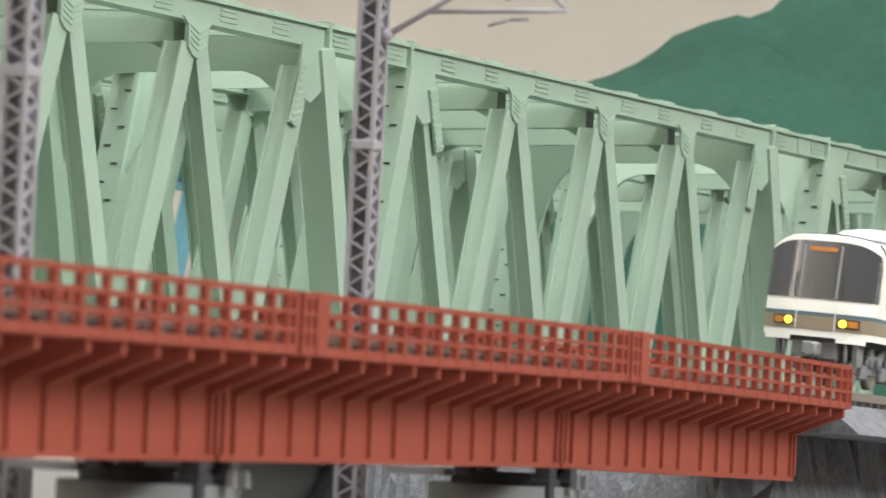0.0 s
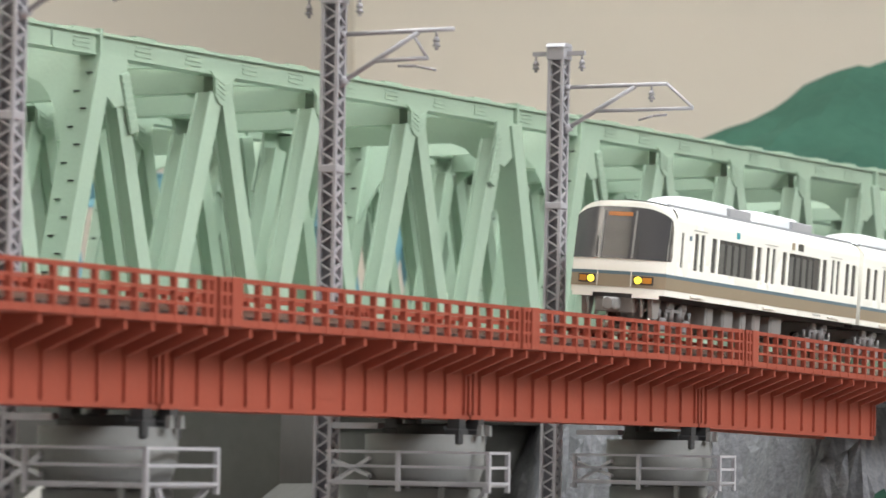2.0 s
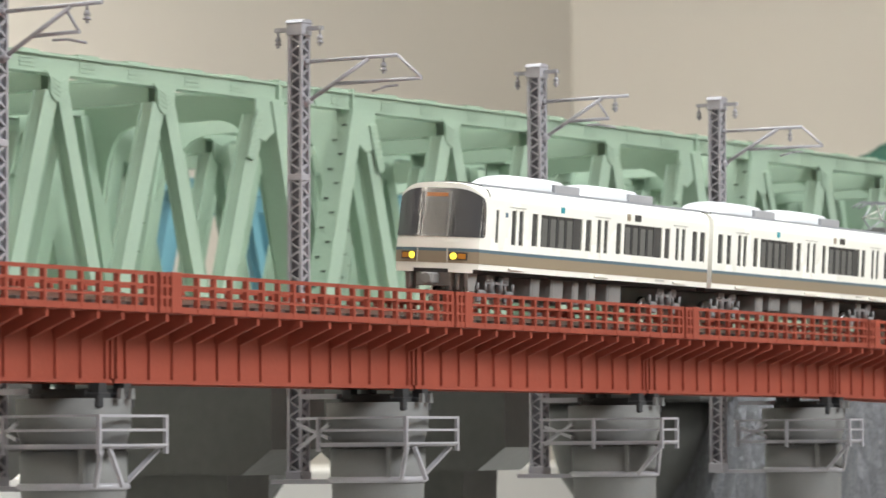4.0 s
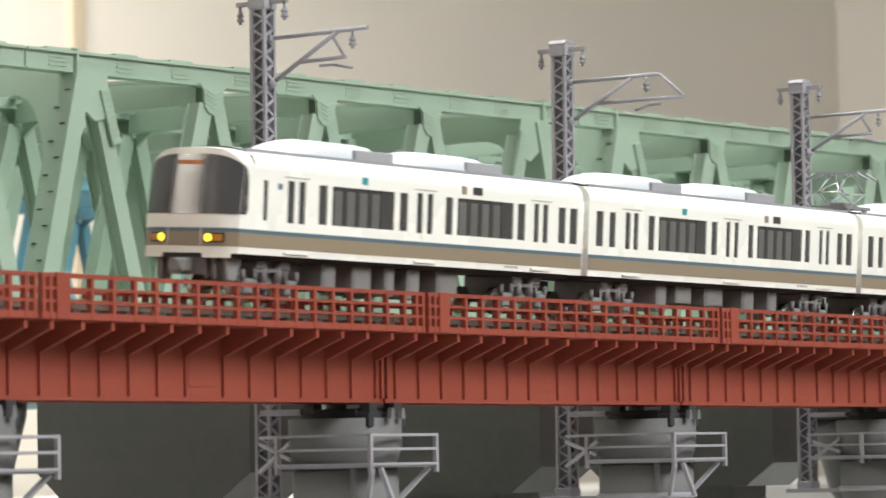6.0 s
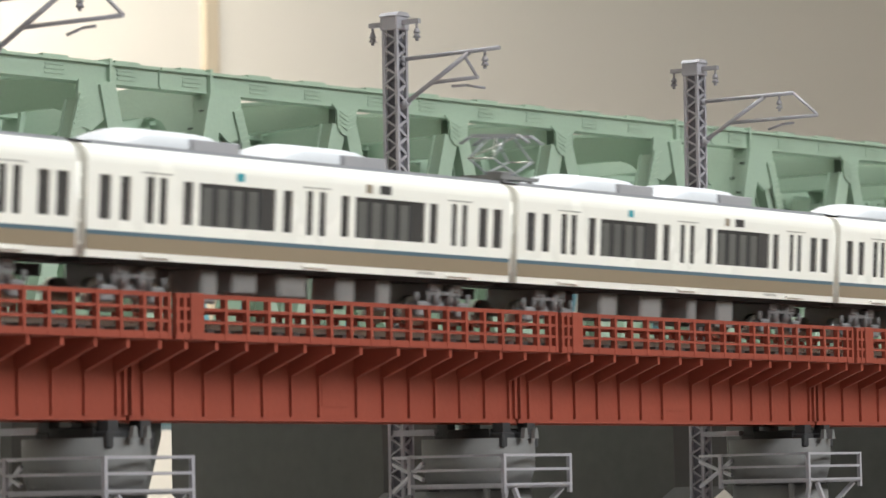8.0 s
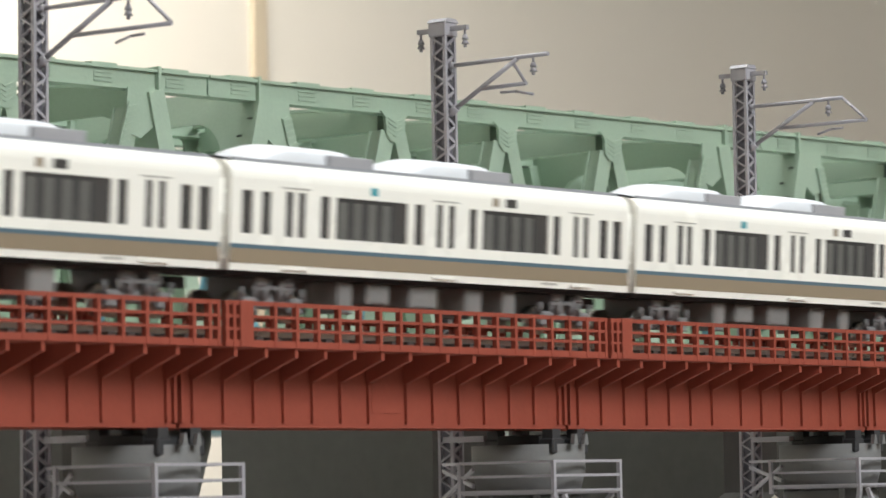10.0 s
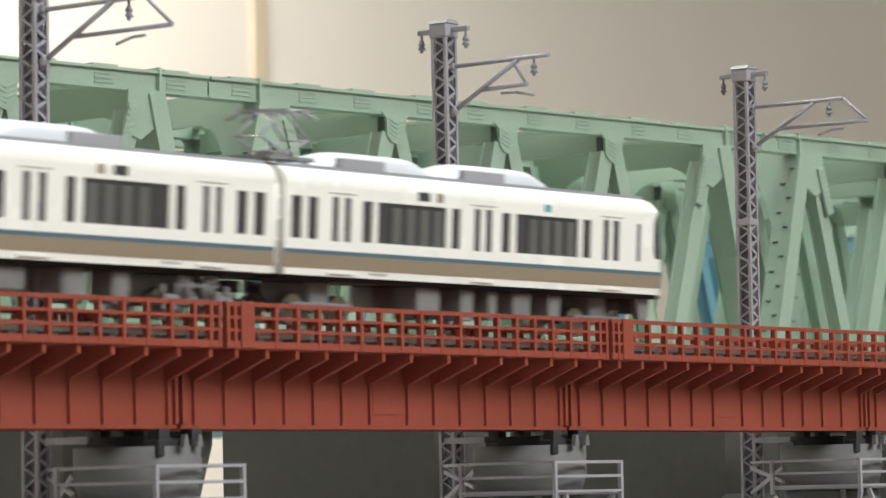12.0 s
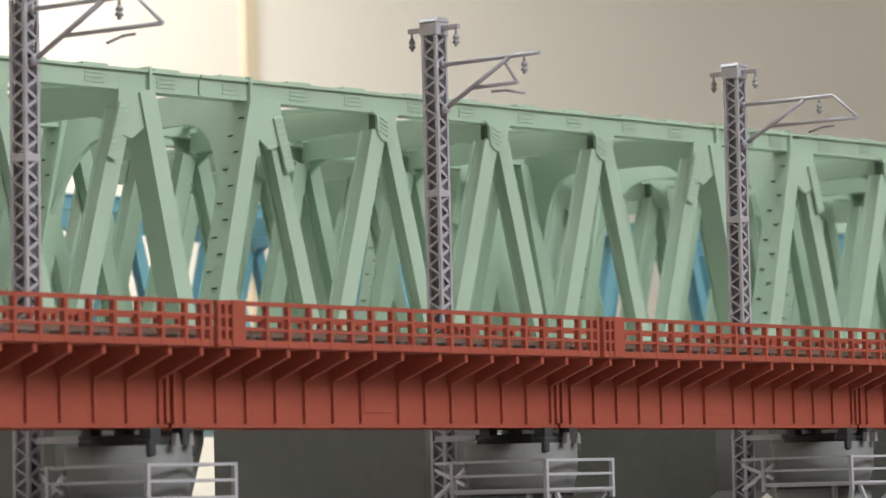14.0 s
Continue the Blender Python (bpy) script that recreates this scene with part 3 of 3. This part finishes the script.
def side_wall(b, holes, x0, x1, y, s):
    """An outer wall with openings and their reveals."""
    xs = sorted({x0, x1, *[h[0] for h in holes], *[h[1] for h in holes]})
    zs = sorted({B0, B1, *[h[2] for h in holes], *[h[3] for h in holes]})
    for xa, xb in zip(xs, xs[1:]):
        for za, zb in zip(zs, zs[1:]):
            mx, mz = (xa + xb) / 2, (za + zb) / 2
            if any(h[0] < mx < h[1] and h[2] < mz < h[3] for h in holes):
                continue
            b.faces.new([b.verts.new(Vector(c) * MM) for c in ((xa, y, za), (xb, y, za), (xb, y, zb), (xa, y, zb))])
    for h in holes:
        i = y + s * 0.55
        for q in (((h[0], h[2]), (h[1], h[2])), ((h[1], h[2]), (h[1], h[3])), ((h[1], h[3]), (h[0], h[3])), ((h[0], h[3]), (h[0], h[2]))):
            b.faces.new([b.verts.new(Vector(c) * MM) for c in ((q[0][0], y, q[0][1]), (q[1][0], y, q[1][1]), (q[1][0], i, q[1][1]), (q[0][0], i, q[0][1]))])


def strip_profile(b, prof, x0, x1):
    rows = [[b.verts.new((x * MM, y * MM, z * MM)) for y, z in prof] for x in (x0, x1)]
    for i in range(len(prof) - 1):
        f = b.faces.new((rows[0][i], rows[0][i + 1], rows[1][i + 1], rows[1][i]))
        f.smooth = True


def nose_x(v, z):
    """How far the cab's face stands back at v across (-1 to 1) and height z."""
    return 2.4 * abs(v) ** 3.2 + max(0.0, z - 12.0) * 0.13 + 1.0


def nose(b, v0, v1, zlo, zhi, off, nv=40, nz=10):
    g = []
    for i in range(nv + 1):
        v = v0 + (v1 - v0) * i / nv
        lo, hi = zlo(v), zhi(v)
        g.append([b.verts.new(((nose_x(v, lo + (hi - lo) * j / nz) - off) * MM, v * 11.4 * MM, (lo + (hi - lo) * j / nz) * MM)) for j in range(nz + 1)])
    for i in range(nv):
        for j in range(nz):
            f = b.faces.new((g[i][j], g[i + 1][j], g[i + 1][j + 1], g[i][j + 1]))
            f.smooth = True


def cheeks(b):
    """The side skin between the curved nose and the flat car side."""
    for s in (-1, 1):
        n = 10
        zs = [B0 + (top_of(1) - B0) * j / n for j in range(n + 1)]
        a = [b.verts.new((nose_x(1, z) * MM, s * 11.4 * MM, z * MM)) for z in zs]
        c = [b.verts.new((8.25 * MM, s * 11.4 * MM, z * MM)) for z in zs]
        for j in range(n):
            b.faces.new((a[j], a[j + 1], c[j + 1], c[j]))


def top_of(v):
    return 26.6 - 3.2 * abs(v) ** 4.0


def roof_unit(x0, x1, parent):
    def d(b):
        n = 14
        rows = []
        for i in range(n + 1):
            f = i / n
            x = x0 + (x1 - x0) * f
            k = min(1.0, (min(f, 1 - f) / 0.22)) ** 0.6 if 0 < f < 1 else 0.0
            prof = [(-8.2, -0.4), (-8.0, 2.2), (-6.6, 3.2), (-3.4, 3.8), (0, 4.0), (3.4, 3.8), (6.6, 3.2), (8.0, 2.2), (8.2, -0.4)]
            rows.append([b.verts.new((x * MM, y * (0.86 + 0.14 * k) * MM, (26.3 + z * (0.18 + 0.82 * k)) * MM)) for y, z in prof])
        for a, c in zip(rows, rows[1:]):
            for j in range(8):
                f = b.faces.new((a[j], a[j + 1], c[j + 1], c[j]))
                f.smooth = True
    u = part("roof_unit", d, ACWHITE, parent, "white rounded roof air conditioner")
    w = x1 - x0
    for s in (-1, 1):
        y0, y1 = (s * 8.9, s * 7.2) if s < 0 else (7.2, 8.9)
        part("grille", lambda b: box(b, x0 + w * 0.56, x1 - w * 0.01, y0, y1, 26.2, 28.7, 0.15), GRILLE, u, "grey ribbed side grille")


def bogie(parent, x):
    g = part("bogie", lambda b: (box(b, x - 9.5, x + 9.5, -6.8, -5.6, -0.8, 0.9, 0.2), box(b, x - 9.5, x + 9.5, 5.6, 6.8, -0.8, 0.9, 0.2), box(b, x - 3, x + 3, -6.4, 6.4, -1.0, 4.9, 0.3),
                                 [box(b, x + o - 1.9, x + o + 1.9, -8.0, -6.6, -1.9, 1.2, 0.4) for o in (-7, 7)], [rod(b, (x + o, -7.4, 0.6), (x + o, -7.4, 4.4), 0.9, 12) for o in (-2.4, 2.4)], [rod(b, (x + o, -7.4, 0.9), (x + o, -7.4, 3.0), 0.5, 8) for o in (-9, -5, 5, 9)], [box(b, x + o - 1.6, x + o + 1.6, -8.3, -7.2, 3.2, 4.8, 0.2) for o in (-4, 4)], box(b, x - 6, x + 6, -7.9, -7.2, 2.6, 3.3)), BOGIE, parent, "grey bogie frame")
    for o in (-7, 7):
        for y in (-4.6, 4.6):
            part("wheel", lambda b: rod(b, (x + o, y - 0.9, -0.6), (x + o, y + 0.9, -0.6), 3.0, 20), STEEL, g, "bright steel wheel")


def underfloor(parent, seed):
    rnd = random.Random(seed)
    part("floor_pan", lambda b: box(b, 1.5, CL - 1.5, -9.0, 9.0, 4.9, 5.9), BLACK, parent)
    x = 36.0
    while x < 95:
        w = rnd.uniform(5, 13)
        d = rnd.uniform(4.0, 6.4)
        part("equipment_box", lambda b: (box(b, x, x + 0.68 * w, -8.6, -2.6, 4.9 - d, 4.9, 0.25), box(b, x + 0.6, x + 0.68 * w - 0.6, -8.75, -8.6, 5.4 - d, 4.3)), UNDER, parent)
        part("equipment_box", lambda b: box(b, x + 0.5, x + 0.68 * w, 2.6, 8.6, 4.9 - d, 4.9, 0.25), UNDER, parent)
        x += w + rnd.uniform(1.6, 7.5)


def sides(t, holes, x0):
    part("body", lambda b: (side_wall(b, holes, x0, CL, YN, 1), side_wall(b, holes, x0, CL, YF, -1),
                            strip_profile(b, [(-y, z) for y, z in SHOULDER], x0, CL), strip_profile(b, SHOULDER, x0, CL),
                            slab(b, [(-11.4, B0), (11.4, B0), (11.4, 22.8), (10.6, 25.2), (9.3, 26.0), (0, 27.0), (-9.3, 26.0), (-10.6, 25.2), (-11.4, 22.8)], "x", CL - 0.3, CL)), IVORY, t, "glossy ivory car body")
    for y, s in ((YN, 1), (YF, -1)):
        for h in holes:
            w = part("window", lambda b: box(b, h[0] - 0.15, h[1] + 0.15, min(y + s * 0.3, y + s * 0.6), max(y + s * 0.3, y + s * 0.6), h[2] - 0.15, h[3] + 0.15), GLASS, t, "dark tinted window")
            if h[1] - h[0] > 10:
                for i in range(1, 5):
                    xx = h[0] + (h[1] - h[0]) * i / 5
                    part("mullion", lambda b: box(b, xx - 0.28, xx + 0.28, min(y + s * 0.18, y + s * 0.3), max(y + s * 0.18, y + s * 0.3), h[2], h[3]), BLACK, w)
                    part("curtain", lambda b: box(b, xx - 3.4, xx - 0.5, min(y + s * 0.24, y + s * 0.3), max(y + s * 0.24, y + s * 0.3), h[2], h[3] - 0.8), SEAT, w)
        lo, hi = min(y, y - s * 0.09), max(y, y - s * 0.09)
        part("brown_stripe", lambda b: box(b, x0, CL, lo, hi, 7.2, 9.9), BROWN, t, "brown side stripe")
        part("azure_line", lambda b: box(b, x0, CL, lo, hi, 9.9, 10.7), AZURE, t, "thin azure line")


def fittings(t, doors, x_signs, flip=False):
    for y, s in ((YN, 1), (YF, -1)):
        a, c = min(y, y - s * 0.1), max(y, y - s * 0.1)
        for i in range(0, 6, 2):
            m = (doors[i][0] + doors[i + 1][1]) / 2
            part("door_step", lambda b: box(b, m - 4.0, m + 4.0, min(y, y - s * 0.45), max(y, y - s * 0.45), 6.3, 6.75), IVORY, t)
            part("door_hood", lambda b: box(b, m - 4.2, m + 4.2, a, c, 21.45, 21.7), GREYTEXT, t)
        part("car_sign", lambda b: box(b, x_signs - 1.0, x_signs + 1.0, a, c, 21.5, 23.0), TEAL, t, "small teal sign")
        part("destination_window", lambda b: box(b, 86.6, 90.2, a, c, 21.5, 23.2), GLASS, t)
        part("side_lamp", lambda b: box(b, 82.2, 84.0, a, c, 21.5, 23.2), BROWN, t)
        part("number_print", lambda b: [box(b, 100 + i * 1.1, 100.8 + i * 1.1, min(y, y - s * 0.04), max(y, y - s * 0.04), 6.4, 6.9) for i in range(5)], GREYTEXT, t)
    part("roof", lambda b: (strip_profile(b, [(-9.4, 25.9), (-8.8, 26.4), (-5, 27.0), (0, 27.3), (5, 27.0), (8.8, 26.4), (9.4, 25.9)], 3 if not flip else 8, CL - 0.6), box(b, 3 if not flip else 8, CL - 1, -9.1, -8.5, 26.1, 26.7), box(b, 3 if not flip else 8, CL - 1, 8.5, 9.1, 26.1, 26.7)), ROOFGREY, t, "grey roof")


def gangway(t):
    part("gangway", lambda b: (box(b, CL, CL + 2.6, -5.0, 5.0, 6.5, 23.5, 0.3), [box(b, CL + 0.4 + i * 0.8, CL + 0.7 + i * 0.8, -5.4, 5.4, 6.2, 23.9) for i in range(3)]), BLACK, t, "dark gangway bellows")
    part("end_pipe", lambda b: (rod(b, (CL + 1.3, -9.9, 6.0), (CL + 1.3, -9.9, 22.5), 0.95), rod(b, (CL + 1.3, -9.9, 22.5), (CL + 0.9, -7.0, 26.0), 0.8), [box(b, CL, CL + 2.4, -10.6, -8.4, z, z + 0.5) for z in (8, 12, 16, 20)]), IVORY, t)
    part("coupler", lambda b: box(b, CL - 2, CL + 2.9, -1.2, 1.2, 2.2, 4.4, 0.2), BLACK, t)


def pantograph(t, x):
    p = part("pantograph", lambda b: (box(b, x - 7.0, x + 7.0, -5.0, -4.2, 27.6, 28.3), box(b, x - 7.0, x + 7.0, 4.2, 5.0, 27.6, 28.3), [box(b, x + a - 0.5, x + a + 0.5, -5, 5, 27.6, 28.3) for a in (-6, 0, 6)], [rod(b, (x + a, c, 26.6), (x + a, c, 27.8), 0.8) for a in (-5, 5) for c in (-4.2, 4.2)], box(b, x - 2.5, x + 2.5, -2.0, 2.0, 28.0, 29.4, 0.2)), UNDER, t, "grey raised pantograph")
    for c in (-3.8, 3.8):
        for k in (-1, 1):
            part("frame_arm", lambda b: (rod(b, (x - k * 2.0, c, 28.2), (x + k * 7.2, c * 0.8, 31.8), 0.26), rod(b, (x + k * 7.2, c * 0.8, 31.8), (x + k * 1.2, c * 0.6, 36.6), 0.24)), ROOFGREY, p)
    part("cross_stay", lambda b: (rod(b, (x - 7.2, -3.0, 31.8), (x + 1.2, 2.3, 36.6), 0.16), rod(b, (x - 7.2, 3.0, 31.8), (x + 1.2, -2.3, 36.6), 0.16), rod(b, (x - 7.2, -3.4, 31.8), (x - 7.2, 3.4, 31.8), 0.2), rod(b, (x + 7.2, -3.4, 31.8), (x + 7.2, 3.4, 31.8), 0.2)), STEEL, p)
    for o in (-2.4, 2.4):
        part("collector_bar", lambda b: (box(b, x + o - 0.6, x + o + 0.6, -6.0, 6.0, 36.5, 37.2), rod(b, (x + o, -6.0, 36.8), (x + o, -8.8, 35.2), 0.35), rod(b, (x + o, 6.0, 36.8), (x + o, 8.8, 35.2), 0.35)), ROOFGREY, p)


def middle_car(panto):
    t = thing("rail_car", "ivory commuter railcar with brown and azure stripes" + (" and a pantograph" if panto else ""), "railcar", "cars of the train")
    holes = [(a, c, 12.7, 20.6) for a, c in WIN] + [(a, c, 12.5, 20.9) for a, c in DOORS]
    sides(t, holes, 0.0)
    part("end_wall", lambda b: slab(b, [(-11.4, B0), (11.4, B0), (11.4, 22.8), (10.6, 25.2), (9.3, 26.0), (0, 27.0), (-9.3, 26.0), (-10.6, 25.2), (-11.4, 22.8)], "x", 0, 0.3), IVORY, t)
    fittings(t, DOORS, 43.0)
    gangway(t)
    roof_unit(24 if panto else 14, 56 if panto else 46, t)
    roof_unit(66 if panto else 60, 98 if panto else 92, t)
    for x in (17.5, CL - 17.5):
        bogie(t, x)
    underfloor(t, 5 if panto else 8)
    if panto:
        pantograph(t, 9.5)
    return t


def cab_car(panto):
    t = thing("rail_car", "ivory leading railcar with dark wraparound windscreen and lit headlamps" if not panto else "ivory trailing railcar with a wraparound cab and a pantograph", "railcar", "cars of the train")
    holes = [(a, c, 12.7, 20.6) for a, c in WIN_E] + [(a, c, 12.5, 20.9) for a, c in DOORS_E]
    sides(t, holes, 8.2)
    cab = part("cab_front", lambda b: (nose(b, -1, 1, lambda v: B0, lambda v: top_of(v), 0.0), cheeks(b)), IVORY, t, "rounded ivory cab front")

    def crown(b):
        n = 24
        rows = []
        for f in (0, 0.25, 0.5, 0.75, 1.0):
            row = []
            for i in range(n + 1):
                v = -1 + 2 * i / n
                y = v * 11.4
                roof = 27.0 - 1.0 * abs(v / 0.8) ** 2 if abs(v) < 0.8 else 26.0 - 3.2 * ((abs(v) - 0.8) / 0.2) ** 1.6
                z = top_of(v) + (roof - top_of(v)) * math.sin(f * math.pi / 2)
                row.append(b.verts.new(((nose_x(v, top_of(v)) * (1 - f) + 8.6 * f) * MM, y * MM, z * MM)))
            rows.append(row)
        for a, c in zip(rows, rows[1:]):
            for i in range(n):
                f = b.faces.new((a[i], a[i + 1], c[i + 1], c[i]))
                f.smooth = True
    part("cab_roof", crown, IVORY, t)
    part("windscreen", lambda b: (nose(b, -1.0, 1.0, lambda v: 13.5, lambda v: 25.3 - 2.2 * abs(v) ** 4, 0.16), [slab(b, [(nose_x(1, 13.5), 13.5), (5.4, 13.5), (6.1, 14.4), (6.1, 20.8), (5.6, 22.2), (5.0, 22.9), (nose_x(1, 23.1), 23.1)], "y", min(q * 11.4, q * 11.5), max(q * 11.4, q * 11.5)) for q in (-1, 1)]), SCREEN, cab, "dark wraparound windscreen")
    for v in (-0.34, 0.34):
        part("screen_pillar", lambda b: nose(b, v - 0.022, v + 0.022, lambda q: 13.7, lambda q: 24.5, 0.32, 2, 6), UNDER, cab)
    part("cab_door_glass", lambda b: nose(b, -0.27, 0.27, lambda q: 14.2, lambda q: 22.0, 0.3, 6, 6), GLASS, cab)
    part("front_sign", lambda b: nose(b, -0.26, 0.26, lambda q: 23.2, lambda q: 24.1, 0.34, 6, 2), SIGNORANGE, cab, "orange destination display")
    for q in (-1, 1):
        # bright steel bar standing in for a reflection along the windscreen's side
        part("screen_edge", lambda b: slab(b, [(4.7, 13.9), (5.1, 13.9), (5.4, 14.6), (5.4, 20.4), (5.0, 21.8), (4.7, 21.6), (5.0, 20.3), (5.0, 14.7)], "y", min(q * 11.5, q * 11.58), max(q * 11.5, q * 11.58)), STEEL, cab)
        part("wiper", lambda b: nose(b, min(q * 0.42, q * 0.45), max(q * 0.42, q * 0.45), lambda v: 14.0, lambda v: 18.6, 0.4, 1, 4), BLACK, cab)
    part("front_stripe", lambda b: nose(b, -1, 1, lambda q: 7.2, lambda q: 10.0, 0.1, 24, 3), BROWN, cab)
    part("front_line", lambda b: nose(b, -1, 1, lambda q: 10.0, lambda q: 10.75, 0.1, 24, 2), AZURE, cab)
    for v in (-0.36, 0.36):
        part("seam", lambda b: nose(b, v - 0.01, v + 0.01, lambda q: 7.0, lambda q: 12.2, 0.22, 1, 3), IVORY, cab)
    for s in (-1, 1):
        part("lamp_case", lambda b: nose(b, min(s * 0.40, s * 0.80), max(s * 0.40, s * 0.80), lambda q: 7.9, lambda q: 9.8, 0.22, 6, 2), BLACK, cab)
        part("headlamp", lambda b: rod(b, (nose_x(0.56, 8.8) + 0.3, s * 5.7, 8.85), (nose_x(0.56, 8.8) - 0.5, s * 5.7, 8.85), 0.9, 20, 0.8), YELLOW if not panto else AMBER, cab, "glowing yellow headlamp" if not panto else "")
        part("tail_lamp", lambda b: nose(b, min(s * 0.60, s * 0.77), max(s * 0.60, s * 0.77), lambda q: 8.2, lambda q: 9.5, 0.36, 4, 2), AMBER, cab, "amber lamp")
        part("cheek_stripe", lambda b: box(b, 3.3, 8.4, min(s * 11.4, s * 11.5), max(s * 11.4, s * 11.5), 7.2, 9.95), BROWN, cab)
        part("cheek_line", lambda b: box(b, 3.3, 8.4, min(s * 11.4, s * 11.5), max(s * 11.4, s * 11.5), 9.95, 10.7), AZURE, cab)
        part("skirt", lambda b: slab(b, [(2.0 + 2, 0.6), (7.0, 0.6), (8.5, 5.6), (3.0, 5.6)], "y", min(s * 7.6, s * 8.6), max(s * 7.6, s * 8.6)), UNDER, t)
        part("front_step", lambda b: nose(b, min(s * 0.42, s * 0.93), max(s * 0.42, s * 0.93), lambda q: 4.9, lambda q: 6.3, 0.7, 8, 1), IVORY, t)
    part("coupler", lambda b: (box(b, -1.5, 6, -1.6, 1.6, 2.0, 4.8, 0.4), rod(b, (-2.0, 0, 3.4), (2, 0, 3.4), 1.3, 12), box(b, 2, 4, -4.8, 4.8, 1.6, 5.2, 0.2)), UNDER, t)
    for y in (-6.5, -4.5, 4.5, 6.5):
        part("hose", lambda b: rod(b, (2.2, y, 5.6), (2.6, y, 0.8), 0.4), UNDER, t)
    fittings(t, DOORS_E, 46.0, True)
    if not panto:
        gangway(t)
    roof_unit(28 if not panto else 40, 60 if not panto else 72, t)
    roof_unit(70 if not panto else 80, 102 if not panto else 112, t)
    for x in (19.5, CL - 17.5):
        bogie(t, x)
    underfloor(t, 3)
    part("round_badge", lambda b: box(b, 16.0, 17.4, YN - 0.05, YN, 19.0, 20.2), AZURE, t)
    if panto:
        pantograph(t, CL - 9.5)
    return t


TRAIN_Y, RAILTOP, CANT = 18.5, 1.1, 3.5
lead = cab_car(False)
cars = [lead]
mid = middle_car(False)
cars.append(mid)
pan = middle_car(True)
cars.append(pan)
cars.append(copy_thing(mid, Matrix()))
cars.append(copy_thing(mid, Matrix()))
tail = cab_car(True)
cars.append(tail)

# where the near front corner of the train stands: seconds, millimetres along the bridge
RUN = [(0, 528), (0.5, 481), (1, 433), (1.5, 383.5), (2, 337), (2.2, 319), (4.3, 115), (5, 44.5), (5.5, -6.5), (6, -58.5), (6.5, -109), (7, -163), (7.5, -218.5), (8, -274), (8.5, -331.5), (8.7, -355.5),
       (10.8, -617.5), (11, -642.5), (11.5, -706.5), (12, -770.5), (12.5, -833), (13, -895.5), (13.5, -957.5), (14, -1019.5)]


def on_track(x, back):
    """A car whose near end stands at x; it tips past the crest and leans with the canted track."""
    def drop(p):
        return max(0.0, p - CREST) * math.tan(radians(GRADE))
    a, c = drop(x + 18), drop(x + CL - 18)
    tip = math.atan2(c - a, CL - 36)
    m = pose(x * MM, TRAIN_Y * MM, (Z0 + RAILTOP - a + 18 * math.tan(tip)) * MM, CANT, math.degrees(tip), 0)
    return m @ pose(CL * MM, 0, 0, 0, 0, 180) if back else m


def motions():
    """The train runs along the bridge from the embankment towards -x."""
    for i, car in enumerate(cars):
        walk(car, [(t, on_track(x + i * CP, car is tail)) for t, x in RUN])


motions()
